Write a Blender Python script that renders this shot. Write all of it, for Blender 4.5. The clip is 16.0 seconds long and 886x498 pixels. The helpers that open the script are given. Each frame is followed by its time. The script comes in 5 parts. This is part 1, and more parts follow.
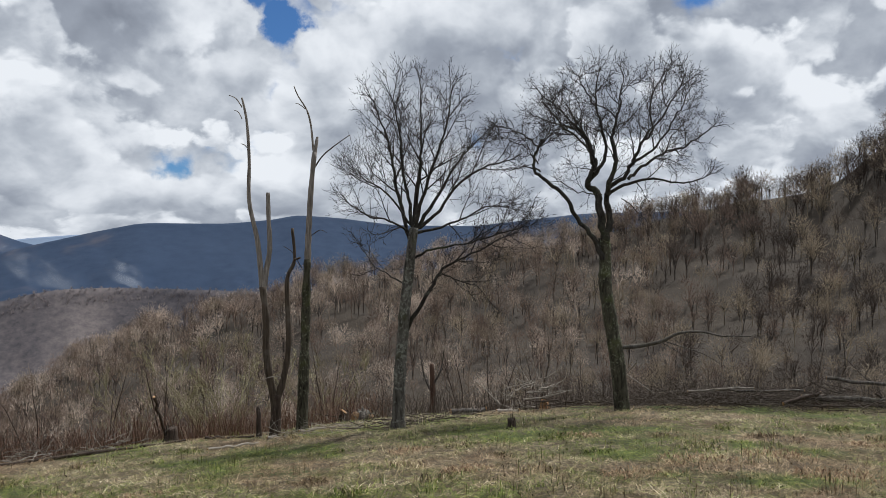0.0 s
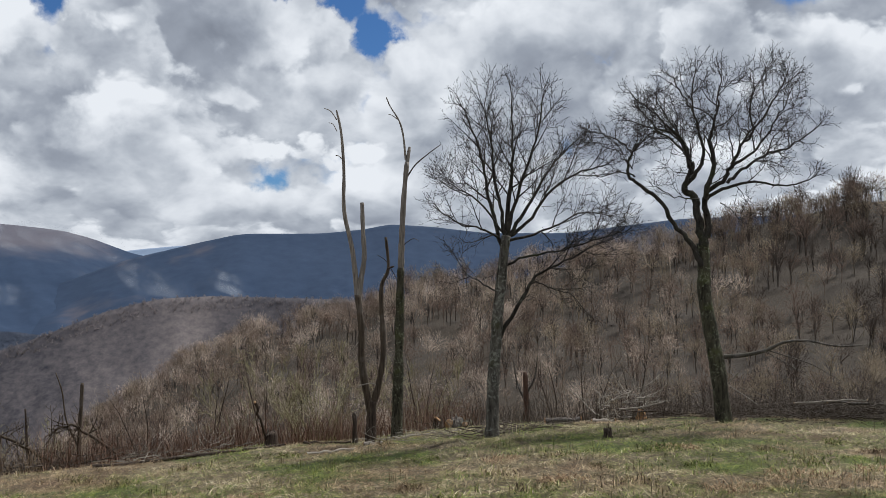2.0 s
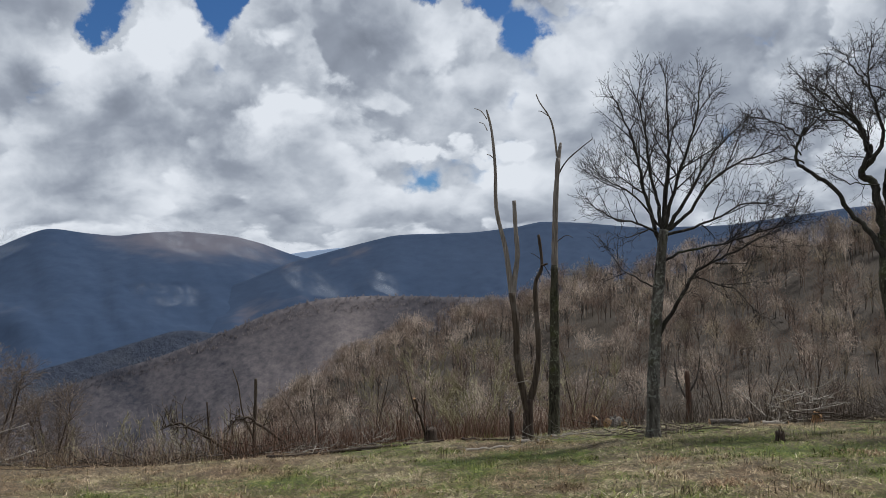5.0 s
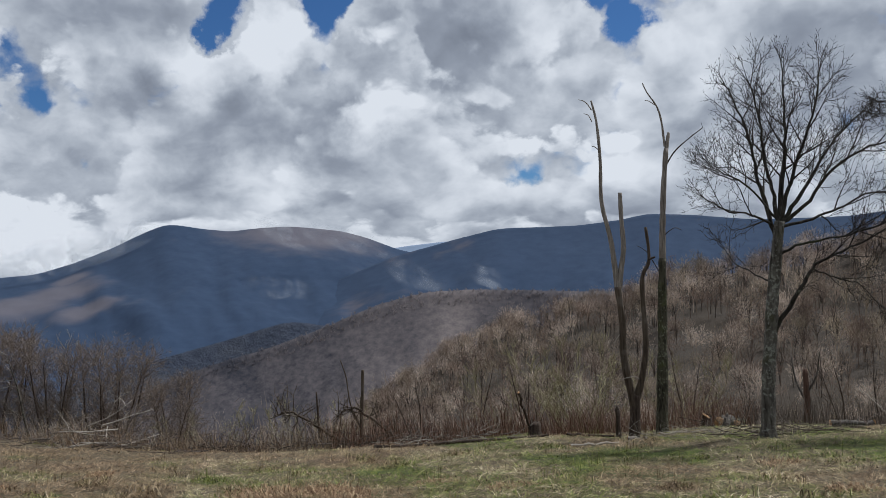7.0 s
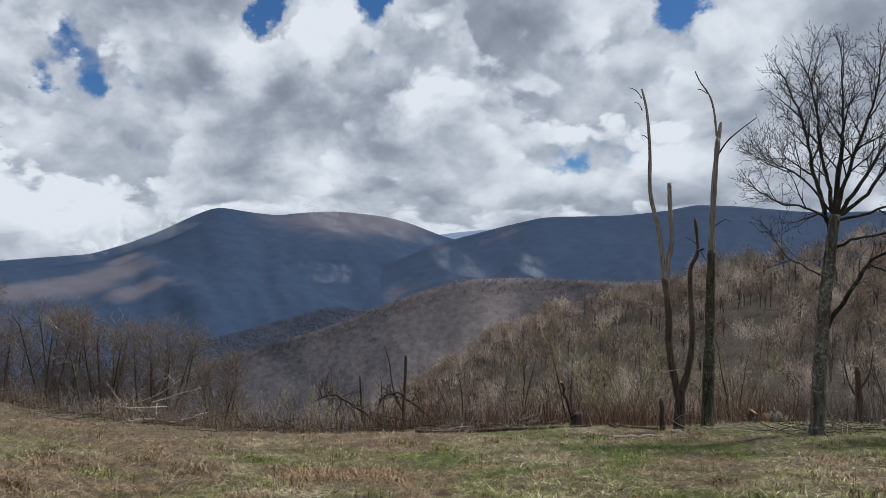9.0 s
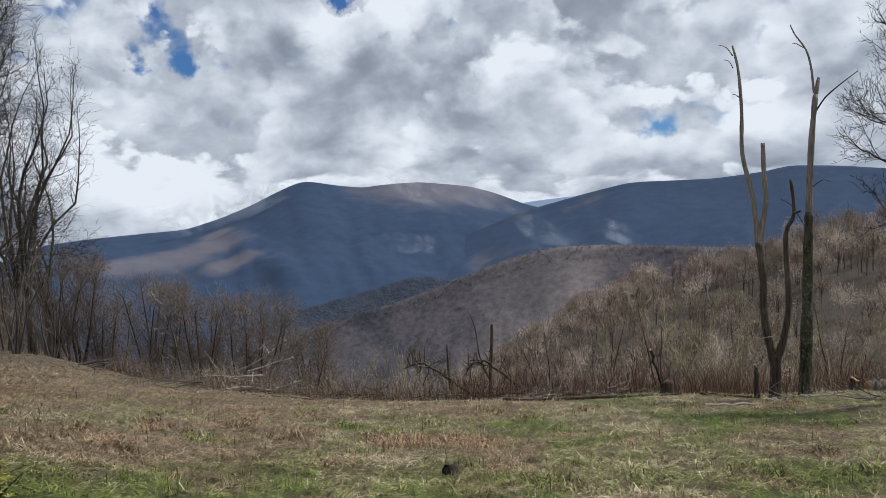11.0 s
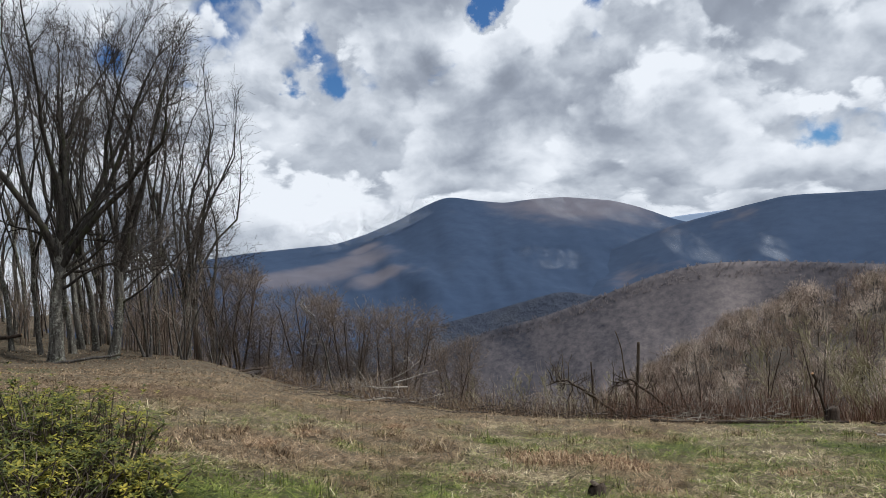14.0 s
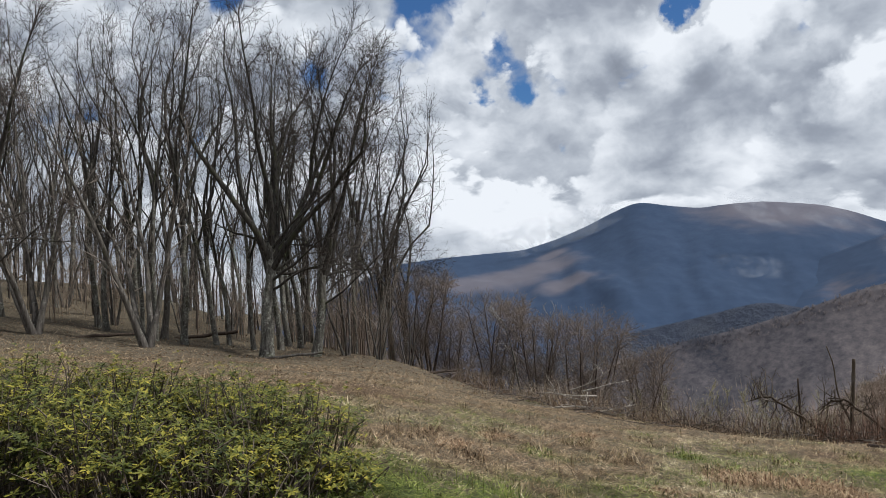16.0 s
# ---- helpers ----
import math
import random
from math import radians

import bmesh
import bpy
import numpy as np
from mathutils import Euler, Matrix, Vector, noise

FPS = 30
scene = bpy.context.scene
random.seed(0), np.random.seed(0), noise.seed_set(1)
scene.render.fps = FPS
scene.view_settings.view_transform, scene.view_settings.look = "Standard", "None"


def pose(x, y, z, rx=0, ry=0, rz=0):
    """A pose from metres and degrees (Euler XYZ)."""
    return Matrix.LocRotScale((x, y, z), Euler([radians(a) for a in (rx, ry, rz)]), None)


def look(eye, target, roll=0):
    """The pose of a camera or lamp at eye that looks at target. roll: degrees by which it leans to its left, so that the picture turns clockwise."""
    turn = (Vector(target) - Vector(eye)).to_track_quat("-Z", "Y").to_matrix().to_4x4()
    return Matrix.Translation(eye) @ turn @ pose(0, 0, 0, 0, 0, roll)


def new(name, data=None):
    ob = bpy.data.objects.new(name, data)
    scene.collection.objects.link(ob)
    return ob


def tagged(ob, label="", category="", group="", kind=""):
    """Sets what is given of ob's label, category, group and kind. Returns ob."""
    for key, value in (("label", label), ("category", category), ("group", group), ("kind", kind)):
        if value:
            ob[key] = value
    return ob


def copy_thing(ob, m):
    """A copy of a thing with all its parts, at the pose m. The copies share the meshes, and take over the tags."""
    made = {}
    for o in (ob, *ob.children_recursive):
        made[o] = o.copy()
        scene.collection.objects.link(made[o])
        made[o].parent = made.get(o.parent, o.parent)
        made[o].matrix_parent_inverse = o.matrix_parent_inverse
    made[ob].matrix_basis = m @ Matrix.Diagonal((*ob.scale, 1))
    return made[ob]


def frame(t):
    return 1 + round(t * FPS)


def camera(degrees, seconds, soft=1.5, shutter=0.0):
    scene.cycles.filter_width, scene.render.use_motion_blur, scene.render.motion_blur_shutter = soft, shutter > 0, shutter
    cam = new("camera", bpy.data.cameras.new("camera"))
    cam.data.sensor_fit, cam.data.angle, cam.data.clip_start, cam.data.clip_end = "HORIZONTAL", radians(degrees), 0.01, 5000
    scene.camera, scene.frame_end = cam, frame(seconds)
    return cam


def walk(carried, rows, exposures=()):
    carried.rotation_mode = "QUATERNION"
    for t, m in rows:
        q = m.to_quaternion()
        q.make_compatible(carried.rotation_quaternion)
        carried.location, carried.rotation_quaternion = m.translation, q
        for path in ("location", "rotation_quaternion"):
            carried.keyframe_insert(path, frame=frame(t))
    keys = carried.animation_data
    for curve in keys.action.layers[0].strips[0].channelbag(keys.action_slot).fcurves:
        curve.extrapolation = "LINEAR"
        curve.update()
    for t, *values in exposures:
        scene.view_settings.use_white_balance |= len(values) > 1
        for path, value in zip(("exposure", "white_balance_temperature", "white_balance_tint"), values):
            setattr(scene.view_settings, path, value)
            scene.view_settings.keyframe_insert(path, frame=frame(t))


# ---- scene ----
# The camera turns where it stands, held at arm's length from the turning axis.
cam = camera(58.05, 16.0, 0.6)
EYE, ARM = 1.6, 0.2
ROWS = [
    (0.0, 0.0, 0.0, 0.0), (0.5, 2.33, -0.1, -0.11), (1.0, 3.97, -0.12, -0.14), (1.5, 5.32, 0.31, -0.27),
    (2.0, 6.54, 0.59, -0.47), (2.5, 7.82, 0.76, -0.48), (3.0, 9.44, 0.78, -0.53), (3.5, 11.51, 0.79, -0.75),
    (4.0, 13.52, 0.75, -0.98), (6.5, 22.99, 0.5, -2.1), (7.0, 24.73, 0.41, -1.82), (7.5, 26.04, 0.35, -1.46),
    (8.0, 26.95, 0.63, -0.95), (10.5, 31.44, -2.64, -1.66), (11.0, 33.99, -2.51, -2.02), (11.5, 36.23, -2.32, -2.25),
    (12.0, 37.27, -2.16, -2.31), (12.5, 38.67, -1.71, -2.55), (13.0, 40.8, -1.08, -2.45), (13.5, 42.46, -1.06, -2.17),
    (14.0, 44.12, -1.06, -2.11), (14.5, 46.81, -0.97, -1.9), (15.0, 51.29, -0.79, -1.53), (15.5, 54.58, -0.42, -1.58),
    (16.0, 57.49, -0.16, -1.87),
]


def held(yaw, pitch, roll):
    a = radians(yaw)
    return (pose(-ARM * math.sin(a), ARM * math.cos(a), EYE, 0, 0, yaw)
            @ pose(0, 0, 0, 90 + pitch) @ pose(0, 0, 0, 0, 0, roll))


walk(cam, [(t, held(y, p, r)) for t, y, p, r in ROWS], [(0.0, -0.06, 6150.0, 9.0), (4.0, -0.16, 6100.0, 9.0), (7.0, -0.26, 5950.0, 9.0), (11.0, -0.1, 5950.0, 9.0), (16.0, 0.0, 6100.0, 9.0)])

# ---- light ----
SUN_AZ, SUN_EL = -38.0, 57.0        # degrees to the left of +y, and up
sun_dir = Vector((-math.sin(radians(SUN_AZ)) * math.cos(radians(SUN_EL)),
                  math.cos(radians(SUN_AZ)) * math.cos(radians(SUN_EL)), math.sin(radians(SUN_EL))))
sun = new("sun", bpy.data.lights.new("sun", "SUN"))
sun.data.energy, sun.data.angle, sun.data.color = 4.6, radians(3.0), (1.0, 0.965, 0.91)
sun.matrix_world = look(sun_dir * 50, (0, 0, 0))


class Nodes:
    """Short hand for a node tree."""

    def __init__(self, tree):
        self.tree = tree
        tree.nodes.clear()

    def add(self, kind, values=()):
        n = self.tree.nodes.new(kind)
        for key, value in dict(values).items():
            n.inputs[key].default_value = value
        return n

    def link(self, a, b):
        self.tree.links.new(a, b)

    def math(self, op, a, b=None, c=None, clamp=False):
        n = self.tree.nodes.new("ShaderNodeMath")
        n.operation, n.use_clamp = op, clamp
        for i, v in enumerate((a, b, c)):
            if v is None:
                continue
            if isinstance(v, (int, float)):
                n.inputs[i].default_value = v
            else:
                self.link(v, n.inputs[i])
        return n.outputs[0]

    def noise(self, vector, scale, detail=4.0, rough=0.55, distortion=0.0):
        n = self.add("ShaderNodeTexNoise", {"Scale": scale, "Detail": detail, "Roughness": rough, "Distortion": distortion})
        if vector is not None:
            self.link(vector, n.inputs["Vector"])
        return n.outputs["Fac"]

    def ramp(self, fac, stops):
        n = self.tree.nodes.new("ShaderNodeValToRGB")
        e = n.color_ramp.elements
        while len(e) < len(stops):
            e.new(0.5)
        for el, (p, c) in zip(e, stops):
            el.position = p
            el.color = (*c, 1) if not isinstance(c, (int, float)) else (c, c, c, 1)
        self.link(fac, n.inputs[0])
        return n.outputs["Color"]

    def mix(self, fac, a, b, blend="MIX"):
        n = self.tree.nodes.new("ShaderNodeMix")
        n.data_type, n.blend_type = "RGBA", blend
        for i, v in ((0, fac), (6, a), (7, b)):
            if isinstance(v, (int, float)):
                n.inputs[i].default_value = v
            elif isinstance(v, tuple):
                n.inputs[i].default_value = (*v, 1)
            else:
                self.link(v, n.inputs[i])
        return n.outputs[2]

    def map(self, value, lo, hi, to_lo=0.0, to_hi=1.0):
        n = self.add("ShaderNodeMapRange", {1: lo, 2: hi, 3: to_lo, 4: to_hi})
        n.interpolation_type = "SMOOTHSTEP"
        self.link(value, n.inputs[0])
        return n.outputs[0]


def toward(az, el):
    a, e = radians(az), radians(el)
    return (-math.sin(a) * math.cos(e), math.cos(a) * math.cos(e), math.sin(e))


# openings of blue, lit heads and grey undersides of the clouds: bearing, elevation, size, amount
GAPS = ((11.0, 15.4, 0.035, 0.42), (13.4, 18.0, 0.05, 0.5), (18.0, 18.6, 0.05, 0.5), (-17.9, 17.2, 0.05, 0.35), (32.6, 18.0, 0.065, 0.6), (39.6, 17.0, 0.055, 0.6), (40.2, 15.0, 0.035, 0.45),
        (52.6, 13.4, 0.045, 0.31), (55.0, 11.0, 0.04, 0.27), (51.6, 10.8, 0.035, 0.3), (58.3, 18.0, 0.05, 0.4), (72.0, 17.5, 0.05, 0.34), (74.3, 7.0, 0.06, 0.26), (82.0, 10.0, 0.08, 0.27), (66.0, 12.0, 0.05, 0.24),
        (19.3, 5.4, 0.03, 0.22), (48.7, 6.5, 0.025, 0.2))
HEADS = ((18.9, 7.6, 0.05, 0.3), (25.4, 5.2, 0.09, 0.3), (16.7, 14.8, 0.06, 0.3), (-25.2, 11.6, 0.09, 0.35), (36.0, 15.4, 0.075, 0.55), (41.5, 13.0, 0.07, 0.4), (30.3, 9.0, 0.05, 0.3), (38.0, 5.6, 0.11, 0.3),
         (-8.8, 16.5, 0.11, 0.25), (6.6, 13.6, 0.08, 0.2), (45.7, 8.9, 0.05, 0.35), (45.0, 3.1, 0.06, 0.3), (51.0, 1.6, 0.09, 0.3), (55.2, 2.6, 0.12, 0.3), (56.0, 7.0, 0.09, 0.25), (48.0, 13.5, 0.09, 0.2), (62.0, 5.0, 0.15, 0.2), (28.0, 12.5, 0.1, 0.2), (14.0, 11.0, 0.12, 0.25), (4.0, 8.0, 0.13, 0.25), (10.0, 5.0, 0.12, 0.2))
BELLIES = ((23.5, 14.2, 0.075, 0.45), (17.6, 6.3, 0.04, 0.25), (-14.5, 14.6, 0.13, 0.2), (-4.7, 9.0, 0.13, 0.22), (27.1, 7.3, 0.07, 0.25), (-20.1, 8.0, 0.11, 0.18), (25.8, 16.8, 0.08, 0.34), (0.7, 12.1, 0.1, 0.16),
           (14.8, 9.2, 0.08, 0.12), (45.5, 10.2, 0.075, 0.4), (33.5, 9.4, 0.07, 0.45), (38.0, 9.6, 0.06, 0.4), (53.0, 6.9, 0.03, 0.2), (25.3, 11.8, 0.07, 0.15), (25.6, 4.6, 0.05, 0.18), (41.0, 7.4, 0.06, 0.4), (48.5, 15.5, 0.06, 0.2))


def build_world():
    world = bpy.data.worlds.new("sky")
    scene.world = world
    world.use_nodes = True
    w = Nodes(world.node_tree)
    co = w.add("ShaderNodeTexCoord").outputs["Generated"]
    axes = w.add("ShaderNodeSeparateXYZ")
    w.link(co, axes.inputs[0])
    # clouds lie flatter and closer together towards the horizon
    rise = w.math("MAXIMUM", axes.outputs[2], 0.0)
    low = w.math("SUBTRACT", 1.0, w.math("EXPONENT", w.math("MULTIPLY", rise, -11.0)))
    flat = w.add("ShaderNodeCombineXYZ")
    w.link(axes.outputs[0], flat.inputs[0])
    w.link(axes.outputs[1], flat.inputs[1])
    w.link(w.math("ADD", w.math("MULTIPLY", axes.outputs[2], 1.15), w.math("MULTIPLY", low, 0.12)), flat.inputs[2])

    def shifted(vector, x, y, z):
        m = w.add("ShaderNodeVectorMath")
        m.operation = "ADD"
        w.link(vector, m.inputs[0])
        m.inputs[1].default_value = (x, y, z)
        return m.outputs[0]

    def billows(seed, scale, up):
        """Heaped cloud: rounded knobs on broad masses, looked up a little higher for what lies above."""
        p = shifted(flat.outputs[0], seed, seed * 0.6, up)
        warp = w.add("ShaderNodeTexNoise", {"Scale": scale * 1.8, "Detail": 3.0, "Roughness": 0.5})
        w.link(p, warp.inputs["Vector"])
        bend = w.add("ShaderNodeVectorMath")
        bend.operation = "MULTIPLY_ADD"
        w.link(warp.outputs["Color"], bend.inputs[0])
        bend.inputs[1].default_value = (0.3 / scale, 0.3 / scale, 0.3 / scale)
        w.link(p, bend.inputs[2])
        knobs = w.add("ShaderNodeTexVoronoi", {"Scale": scale * 3.2, "Detail": 3.0, "Roughness": 0.5, "Lacunarity": 2.2})
        knobs.feature, knobs.normalize = "SMOOTH_F1", True
        knobs.inputs["Smoothness"].default_value = 0.5
        w.link(bend.outputs[0], knobs.inputs["Vector"])
        broad = w.noise(bend.outputs[0], scale, 7, 0.47)
        return w.math("SUBTRACT", broad, w.math("MULTIPLY", w.math("SUBTRACT", knobs.outputs["Distance"], 0.3), 0.3))

    def spots(rows):
        total = None
        for az, el, size, amount in rows:
            near = w.add("ShaderNodeVectorMath")
            near.operation = "DISTANCE"
            w.link(bent, near.inputs[0])
            near.inputs[1].default_value = toward(az, el)
            one = w.map(near.outputs["Value"], 0.0, size, amount, 0.0)
            total = one if total is None else w.math("ADD", total, one)
        return total

    # ragged outlines for the placed masses
    wander = w.add("ShaderNodeTexNoise", {"Scale": 14.0, "Detail": 6.0, "Roughness": 0.6})
    w.link(co, wander.inputs["Vector"])
    wobble = w.add("ShaderNodeVectorMath")
    wobble.operation = "MULTIPLY_ADD"
    w.link(shifted(wander.outputs["Color"], -0.5, -0.5, -0.5), wobble.inputs[0])
    wobble.inputs[1].default_value = (0.09, 0.09, 0.07)
    w.link(co, wobble.inputs[2])
    bent = wobble.outputs[0]
    gap, heads, bellies = spots(GAPS), spots(HEADS), spots(BELLIES)
    placed = w.math("SUBTRACT", heads, bellies)
    cover, shade = None, None
    # from the far layer to the near one: thin edges let the sun through, the deep cloud below them is grey
    for seed, scale, up, edge, width, deep, dark, bright, open_sky in ((0.0, 7.0, 0.03, 0.24, 0.16, 0.42, 0.3, 0.9, 0.75), (1.7, 6.6, 0.035, 0.48, 0.06, 0.24, 0.3, 1.04, 0.4), (3.1, 4.6, 0.045, 0.49, 0.06, 0.28, 0.14, 1.06, 0.4)):
        here = w.math("SUBTRACT", w.math("ADD", billows(seed, scale, 0.0), w.math("MULTIPLY", heads, 0.1)), w.math("MULTIPLY", gap, open_sky))
        above = billows(seed, scale, up)
        lit = w.map(w.math("ADD", above, w.math("MULTIPLY", placed, -0.3)), edge - 0.2, edge + deep, bright, dark)
        lit = w.math("ADD", lit, w.math("MULTIPLY", w.math("SUBTRACT", w.math("ADD", here, w.math("MULTIPLY", gap, open_sky)), above), 1.1))
        alpha = w.map(here, edge, edge + width)
        if shade is None:
            cover, shade = alpha, lit
        else:
            shade = w.math("ADD", shade, w.math("MULTIPLY", alpha, w.math("SUBTRACT", lit, shade)))
            cover = w.math("MAXIMUM", cover, alpha)
    shade = w.math("ADD", w.math("ADD", shade, w.math("MULTIPLY", gap, 0.5)), w.math("MULTIPLY", placed, 0.24))
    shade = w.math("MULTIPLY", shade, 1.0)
    cloud = w.ramp(shade, [(0.0, (0.255, 0.275, 0.32)), (0.25, (0.36, 0.385, 0.435)), (0.5, (0.54, 0.565, 0.605)), (0.75, (0.76, 0.775, 0.8)), (1.0, (0.93, 0.935, 0.945))])
    sky = w.add("ShaderNodeTexSky")
    sky.sky_type, sky.sun_disc, sky.sun_elevation, sky.sun_rotation, sky.altitude = "NISHITA", False, radians(SUN_EL), radians(-SUN_AZ), 1400.0
    clear, clouds = w.add("ShaderNodeBackground"), w.add("ShaderNodeBackground")
    clear.inputs[1].default_value, clouds.inputs[1].default_value = 0.07, 0.96
    w.link(w.mix(1.0, sky.outputs[0], (0.5, 0.78, 1.1), "MULTIPLY"), clear.inputs[0])
    w.link(cloud, clouds.inputs[0])
    both = w.add("ShaderNodeMixShader")
    w.link(cover, both.inputs[0])
    w.link(clear.outputs[0], both.inputs[1])
    w.link(clouds.outputs[0], both.inputs[2])
    w.link(both.outputs[0], w.add("ShaderNodeOutputWorld").inputs[0])


build_world()


# ---- materials ----
def material(name, colour, rough=0.9, bump=None, bump_size=0.02, translucent=0.0, specular=0.2):
    """colour(n, co) gives the base colour socket, bump(n, co) a height socket."""
    m = bpy.data.materials.new(name)
    m.use_nodes = True
    n = Nodes(m.node_tree)
    co = n.add("ShaderNodeTexCoord").outputs["Object"]
    b = n.add("ShaderNodeBsdfPrincipled", {"Roughness": rough, "Specular IOR Level": specular})
    c = colour(n, co)
    n.link(c, b.inputs["Base Color"])
    if bump:
        h = n.add("ShaderNodeBump", {"Strength": 1.0, "Distance": bump_size})
        n.link(bump(n, co), h.inputs["Height"])
        n.link(h.outputs[0], b.inputs["Normal"])
    out = b.outputs[0]
    if translucent:
        t, mx = n.add("ShaderNodeBsdfTranslucent"), n.add("ShaderNodeMixShader", {0: translucent})
        n.link(c, t.inputs[0])
        n.link(out, mx.inputs[1])
        n.link(t.outputs[0], mx.inputs[2])
        out = mx.outputs[0]
    n.link(out, n.add("ShaderNodeOutputMaterial").inputs[0])
    return m


def island(n):
    return n.add("ShaderNodeNewGeometry").outputs["Random Per Island"]


def world_pos(n):
    return n.add("ShaderNodeNewGeometry").outputs["Position"]


def stretched(n, co, x, y, z):
    m = n.add("ShaderNodeMapping", {"Scale": (x, y, z)})
    n.link(co, m.inputs[0])
    return m.outputs[0]


def bark_colour(dark, light, lichen, moss, amount):
    def colour(n, co):
        ridges = n.noise(stretched(n, co, 14, 14, 3.0), 1.0, 6, 0.65)
        c = n.ramp(ridges, [(0.34, dark), (0.68, light)])
        c = n.mix(n.map(n.noise(co, 1.3, 4, 0.6), 0.5, 0.72), c, moss)
        spots = n.map(n.math("ADD", n.noise(co, 15.0, 6, 0.68, 0.4), n.math("MULTIPLY", n.noise(co, 1.7, 3, 0.5), 0.35)), 0.8 - amount * 0.08, 0.9 - amount * 0.07, 0.0, 0.85)
        return n.mix(spots, c, lichen)
    return colour


def bark_bump(n, co):
    return n.math("ADD", n.noise(stretched(n, co, 18, 18, 3.5), 1.0, 6, 0.65), n.noise(co, 40.0, 3))


def grove_colour(stops, size=0.085):
    """Tint that changes from crown to crown."""
    return lambda n, co: n.ramp(n.math("ADD", n.math("MULTIPLY", island(n), 0.3), n.math("SUBTRACT", n.math("MULTIPLY", n.noise(world_pos(n), size, 3, 0.5), 2.3), 0.82)), stops)


def twig_colour(stops):
    return lambda n, co: n.ramp(n.math("ADD", n.math("MULTIPLY", island(n), 0.6), n.math("MULTIPLY", n.noise(world_pos(n), 0.08, 3), 0.5)), stops)


# darker bark for limbs: their backlit shade is put into the colour
BACKLIT_BARK = material("backlit_limb_bark", bark_colour((0.014, 0.012, 0.01), (0.075, 0.066, 0.056), (0.15, 0.155, 0.12), (0.05, 0.052, 0.026), 0.3), 0.92, bark_bump, 0.012)
LICHEN_BARK = material("lichened_bark", bark_colour((0.028, 0.024, 0.02), (0.18, 0.165, 0.14), (0.3, 0.3, 0.25), (0.085, 0.086, 0.045), 1.4), 0.92, bark_bump, 0.02)
MOSS_BARK = material("mossy_bark", bark_colour((0.018, 0.016, 0.011), (0.12, 0.11, 0.075), (0.25, 0.26, 0.17), (0.1, 0.115, 0.036), 1.0), 0.92, bark_bump, 0.02)
GREY_BARK = material("grey_bark", bark_colour((0.04, 0.034, 0.029), (0.17, 0.15, 0.13), (0.34, 0.34, 0.3), (0.085, 0.08, 0.048), 0.5), 0.92, bark_bump, 0.015)
DEAD_WOOD = material("weathered_dead_wood", lambda n, co: n.mix(n.map(n.noise(co, 1.1, 4, 0.6), 0.5, 0.72, 0.0, 0.8), n.ramp(n.noise(stretched(n, co, 30, 30, 1.6), 1.0, 6, 0.6), [(0.3, (0.028, 0.02, 0.014)), (0.7, (0.125, 0.095, 0.068))]), (0.2, 0.17, 0.14)), 0.85, bark_bump, 0.012)
SILVER_WOOD = material("silvered_dead_wood", lambda n, co: n.ramp(n.noise(stretched(n, co, 30, 30, 2.2), 1.0, 6, 0.65), [(0.3, (0.1, 0.082, 0.068)), (0.55, (0.28, 0.245, 0.21)), (0.75, (0.46, 0.41, 0.36))]), 0.85, bark_bump, 0.01)
DARK_WOOD = material("dark_rotten_wood", lambda n, co: n.ramp(n.noise(stretched(n, co, 24, 24, 2.0), 1.0, 6, 0.6), [(0.3, (0.018, 0.013, 0.01)), (0.72, (0.11, 0.08, 0.06))]), 0.9, bark_bump, 0.015)
TWIG = material("bare_twigs", twig_colour([(0.2, (0.016, 0.013, 0.011)), (0.8, (0.05, 0.041, 0.034))]), 0.85)
GREY_TWIG = material("grey_twigs", twig_colour([(0.2, (0.08, 0.066, 0.055)), (0.85, (0.24, 0.205, 0.17))]), 0.85)
WOOD_TWIG = material("woodland_twigs", twig_colour([(0.2, (0.022, 0.018, 0.015)), (0.85, (0.075, 0.061, 0.05))]), 0.85)
BROWN_TWIG = material("brown_budding_twigs", twig_colour([(0.2, (0.13, 0.1, 0.078)), (0.85, (0.36, 0.28, 0.215))]), 0.85, translucent=0.35)
DUSK_TWIG = material("dark_brown_twigs", twig_colour([(0.2, (0.1, 0.078, 0.062)), (0.85, (0.27, 0.212, 0.168))]), 0.85, translucent=0.3)
PALE_STICK = material("bleached_sticks", twig_colour([(0.2, (0.13, 0.11, 0.09)), (0.85, (0.4, 0.36, 0.3))]), 0.85)
STICK = material("brushwood", twig_colour([(0.2, (0.04, 0.03, 0.024)), (0.85, (0.17, 0.138, 0.11))]), 0.9)
RED_STEM = material("briar_stems", twig_colour([(0.2, (0.07, 0.038, 0.026)), (0.6, (0.18, 0.1, 0.068)), (0.9, (0.3, 0.22, 0.15))]), 0.85)
PALE_BUSH = material("pale_budding_twigs", twig_colour([(0.2, (0.16, 0.14, 0.075)), (0.85, (0.38, 0.34, 0.2))]), 0.85)
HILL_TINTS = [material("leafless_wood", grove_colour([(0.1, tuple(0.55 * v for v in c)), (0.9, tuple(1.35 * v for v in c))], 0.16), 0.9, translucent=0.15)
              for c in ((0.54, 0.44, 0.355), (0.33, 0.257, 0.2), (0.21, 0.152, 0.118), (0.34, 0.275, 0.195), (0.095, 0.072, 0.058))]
TAN_TWIG = material("tan_scrub", grove_colour([(0.1, (0.17, 0.13, 0.1)), (0.5, (0.33, 0.265, 0.205)), (0.9, (0.52, 0.44, 0.34))], 0.3), 0.9, translucent=0.35)
